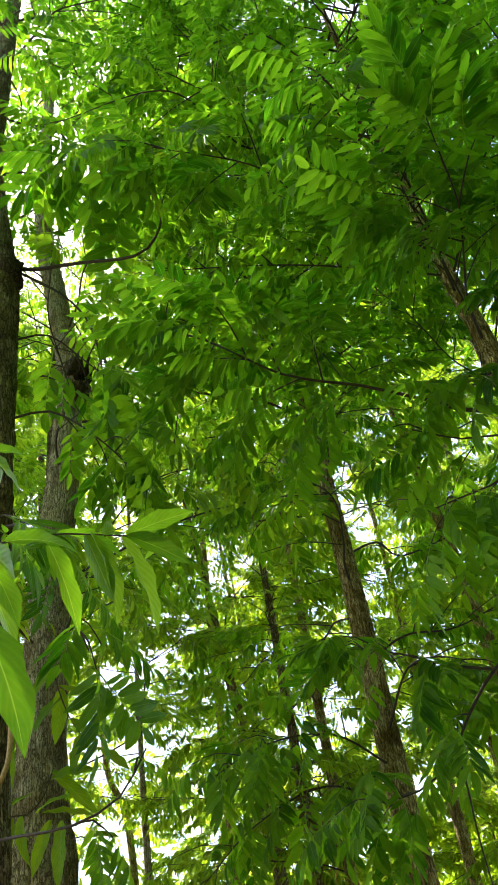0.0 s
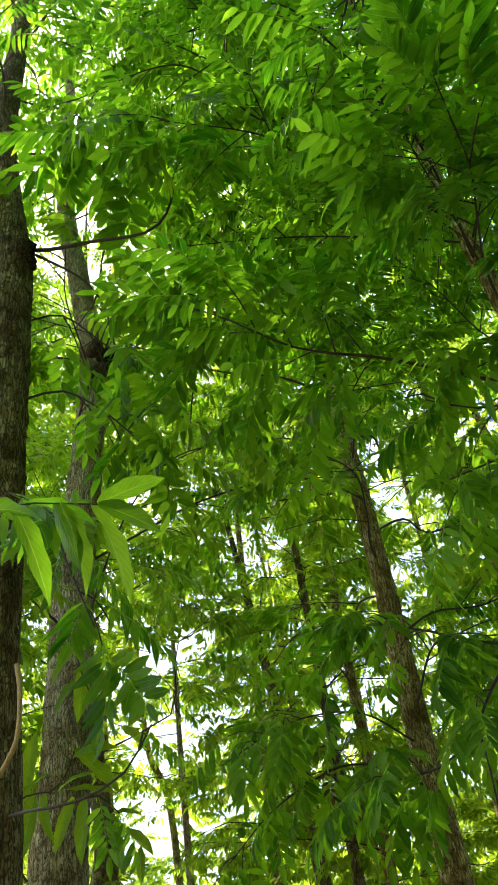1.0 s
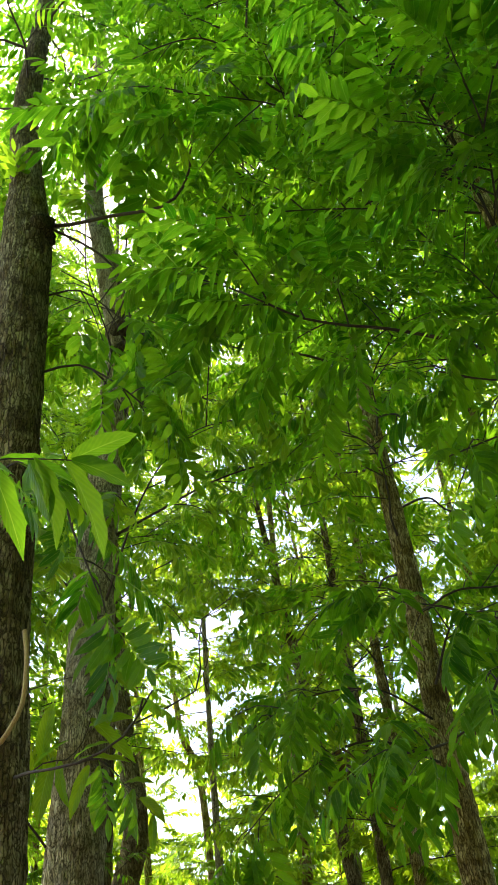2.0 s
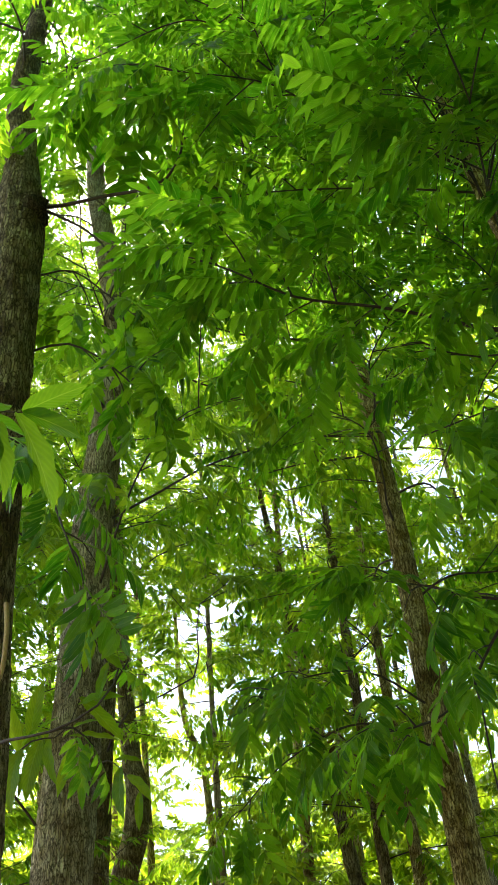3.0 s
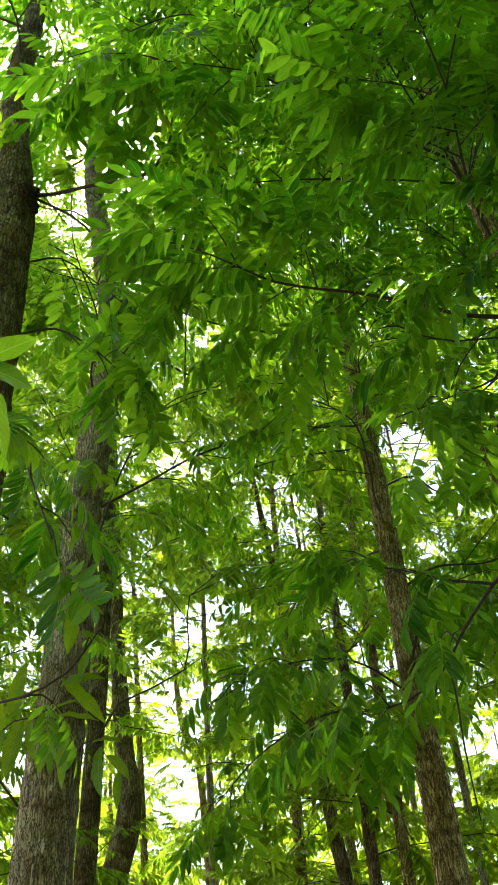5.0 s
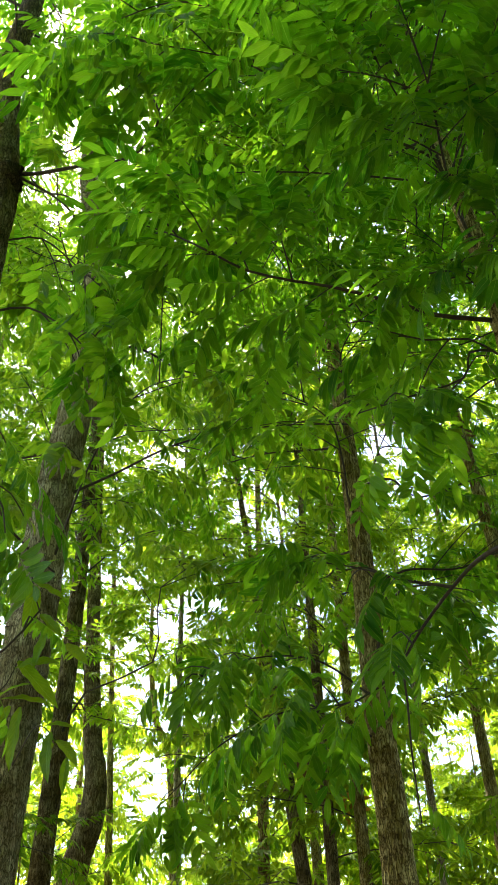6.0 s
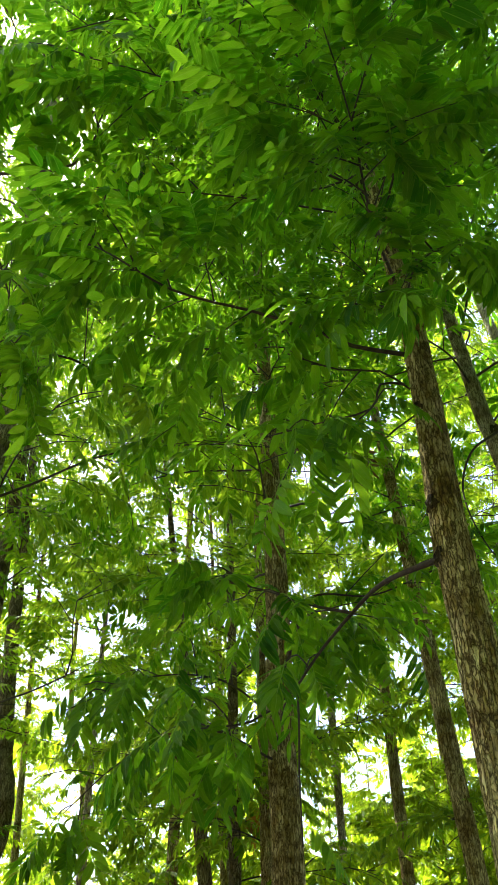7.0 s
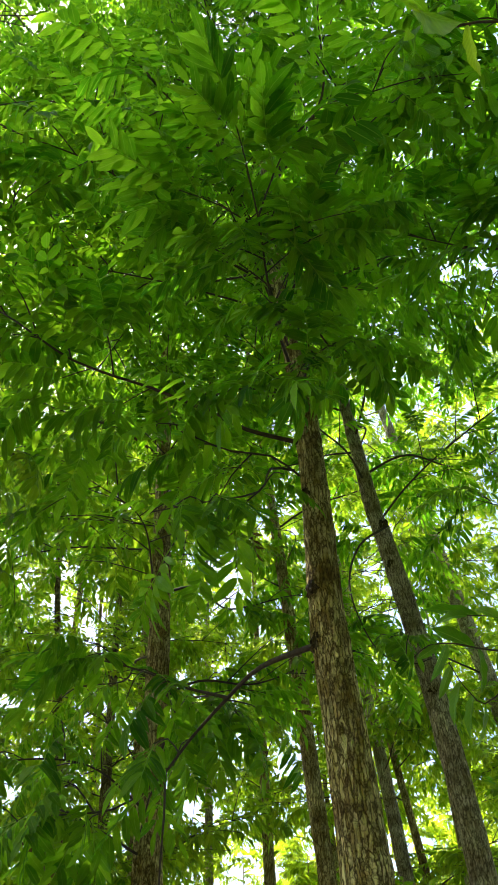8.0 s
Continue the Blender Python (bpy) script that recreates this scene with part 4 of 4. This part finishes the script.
for k, (x, y, tall, r, lean, low, count, reach) in enumerate(MORE):
    t = Tree("slim woodland tree with brown bark and a leafy crown", 20 + k, (x, y, 0), LEAF if y < 5.1 and x > 0 else LEAF_SUN_YELLOW if x < -2 else LEAF_SUNLIT, WOOD, True)
    # trunks 4 to 6 take the dark bark; on 4 it paints in backlit shade
    t.trunk([(x + lean * z, y + 0.06 * math.sin(z * 0.7 + k), z, r * q) for z, q in ((-0.05, 1.6), (0.5, 1.15), (1.5, 1.0), (3, 0.92), (5, 0.78), (tall * 0.65, 0.5), (tall, 0.1))], BARK_DEEP if k in (4, 5, 6) else BARK if k % 2 else BARK_GREY, 16, 0.12)
    t.crown(low, tall - 0.5, int(count * 0.7), reach, twigs=10, leaves=6, twig=0.6, size=0.31)
    t.finish(90, 9.5)

    if (x, y) == (0.24, 8.4):
        odd_leaves(t, (0.15, 8.6, 3.4), ORANGE, "orange_leaf", "young orange leaf", 0.34, 4)

t = Tree("dark tree with a bent trunk at the clearing", 41, (-3.1, 10, 0), LEAF_SUNLIT, WOOD, True)
t.trunk([(-3.1, 10, -0.05, 0.24), (-3.15, 10, 2, 0.165), (-3.04, 10, 3.0, 0.157), (-2.9, 10, 3.5, 0.149), (-2.88, 10, 4, 0.133), (-2.96, 10, 4.43, 0.117), (-3.1, 10, 6, 0.09), (-3.3, 10, 10, 0.05), (-3.3, 10, 13, 0.01)], BARK_DEEP, 20, 0.08)
t.crown(6.5, 12.5, 12, 1.6, twigs=9, leaves=5, twig=0.6, size=0.44)
t.finish(0)
t = Tree("thin crooked tree against the bright sky", 42, (-2.6, 13.3, 0), LEAF_SUNLIT, WOOD, True)
t.trunk([(-2.6, 13.3, -0.05, 0.08), (-2.75, 13.3, 3.5, 0.06), (-2.87, 13.3, 5.08, 0.054), (-3.12, 13.3, 5.73, 0.052), (-3.2, 13.3, 6.3, 0.047), (-3.25, 13.3, 7, 0.04), (-3.3, 13.3, 9, 0.015)], BARK, 10, 0.12, False)
t.crown(3.5, 8.8, 9, 1.0, twigs=6, leaves=4, twig=0.4, size=0.4)
t.finish(0)

# ---- the wood beyond, out to its sunny edge ----
wood = random.Random(77)
BEYOND = []
for j in range(5):
    y = 12.6 + 2.6 * j
    for i in range(-4, 5):
        x = i * 3.0 + (1.5 if j % 2 else 0) + wood.uniform(-0.6, 0.6)
        if -0.46 * y - 0.5 < x < 0.44 * y + 0.5 and abs((x - 0.42) / y + 0.287) > 0.06 and not (-3.2 < x < 4.5 and 13 < y < 18):
            BEYOND.append((x, y + wood.uniform(-0.7, 0.7), wood.uniform(8.5, 11) if j < 1 else wood.uniform(6.5, 9.5), wood.uniform(0.045, 0.085), wood.uniform(-0.04, 0.04), wood.uniform(1.6, 3.2)))
for k, (x, y, tall, r, lean, low) in enumerate(BEYOND):
    t = Tree("sunlit tree of the wood beyond with a leafy crown", 60 + k, (x, y, 0), LEAF_SUN_EDGE, WOOD, True)
    t.trunk([(x + lean * z, y + 0.08 * math.sin(z * 0.6 + k), z, r * q) for z, q in ((-0.05, 1.6), (0.5, 1.15), (1.5, 1.0), (3, 0.92), (5, 0.78), (tall * 0.65, 0.5), (tall, 0.1))], BARK if k % 2 else BARK_GREY, 10, 0.3, False)
    t.crown(low, tall - 0.5, 15, 1.9, twigs=9, leaves=5, twig=0.7, size=0.4)
    t.finish(0)

# ---- tall slim trees with fine leaves that close the view between the near crowns ----
TALL = [(-5.6, 9.2, 15), (-4.5, 10.8, 14), (-2.1, 11.0, 14), (-0.4, 12.4, 15), (1.0, 10.6, 13), (2.9, 14.6, 13), (4.9, 12.0, 14), (-3.3, 12.4, 13), (0.3, 14.2, 13), (6.3, 10.4, 14), (3.9, 10.6, 13)]
for k, (x, y, tall) in enumerate(TALL):
    lean = wood.uniform(-0.05, 0.03)
    t = Tree("tall slim tree with a fine airy crown in the sun", 300 + k, (x, y, 0), LEAF_SUN_EDGE, WOOD, True)
    t.trunk([(x + lean * z, y + 0.1 * math.sin(z * 0.5 + k), z, wood.uniform(0.045, 0.065) * q) for z, q in ((-0.05, 1.6), (0.5, 1.15), (1.5, 1.0), (3, 0.92), (5, 0.78), (tall * 0.65, 0.5), (tall, 0.1))], BARK if k % 2 else BARK_GREY, 10, 0.3, False)
    t.crown(5.0, tall - 0.4, 18, 1.7, twigs=9, leaves=6, twig=0.6, size=0.3)
    t.finish(0)

# ---- tall shrubs that close the view under the crowns ----
SHRUBS = [(2.4, 12.5, 5.0), (4.6, 11.6, 4.6), (0.9, 13.2, 4.6), (-0.9, 13.8, 4.4), (-4.6, 12.0, 4.6), (6.2, 13.5, 5.0), (-5.8, 10.0, 4.2), (3.4, 15.0, 5.2), (-2.2, 16.5, 4.2), (-4.0, 17.0, 4.4)]
for k, (x, y, tall) in enumerate(SHRUBS):
    t = Tree("tall bushy shrub with bright green leaves", 200 + k, (x, y, 0), LEAF_SUN_EDGE, "shrubs under the trees", True)
    t.ob.name = "shrub"
    t.ob["category"] = "shrub"
    t.trunk([(x, y, -0.05, 0.035), (x + 0.05, y, tall * 0.4, 0.025), (x, y + 0.05, tall * 0.8, 0.012), (x, y, tall, 0.005)], BARK, 6, 0.3, False)
    t.crown(0.9, tall * 0.92, 16, 1.5, twigs=8, leaves=5, twig=0.5, size=0.38)
    t.finish(0)

# ---- unseen trees added behind the walk and at its sides, to shade it ----
SHADE_TREES = [(-0.8, -2.6), (1.8, -2.2), (3.8, -0.8), (4.2, 2.2), (-5.5, -4.5), (-2.0, -5.2), (1.0, -5.4), (3.9, -4.4), (6.2, -1.8), (6.6, 1.4), (6.4, 4.6), (7.2, 8.0), (8.6, -5.0), (-0.5, -8.5), (4.5, -8.5), (-5, -8.5)]
for k, (x, y) in enumerate(SHADE_TREES):
    tall = 11 + 3 * wood.random()
    t = Tree("unseen tree added around the path to shade it, with a broad dense crown", 120 + k, (x, y, 0), LEAF, WOOD, True)
    t.trunk([(x, y, z, 0.12 * q) for z, q in ((-0.05, 1.6), (0.5, 1.15), (1.5, 1.0), (3, 0.92), (5, 0.78), (tall * 0.65, 0.5), (tall, 0.1))], BARK, 10, 0.3, False)
    # fuller, lower crowns to the right and rear, to cut the light from there
    shaded = x > 2.5 or y < -4
    t.crown(2.6 if shaded else 3.4, tall - 0.5, 14 if shaded else 9, 2.3, twigs=5, leaves=4, twig=0.9, size=0.9, near=3.0, ahead=False)
    t.finish(0)
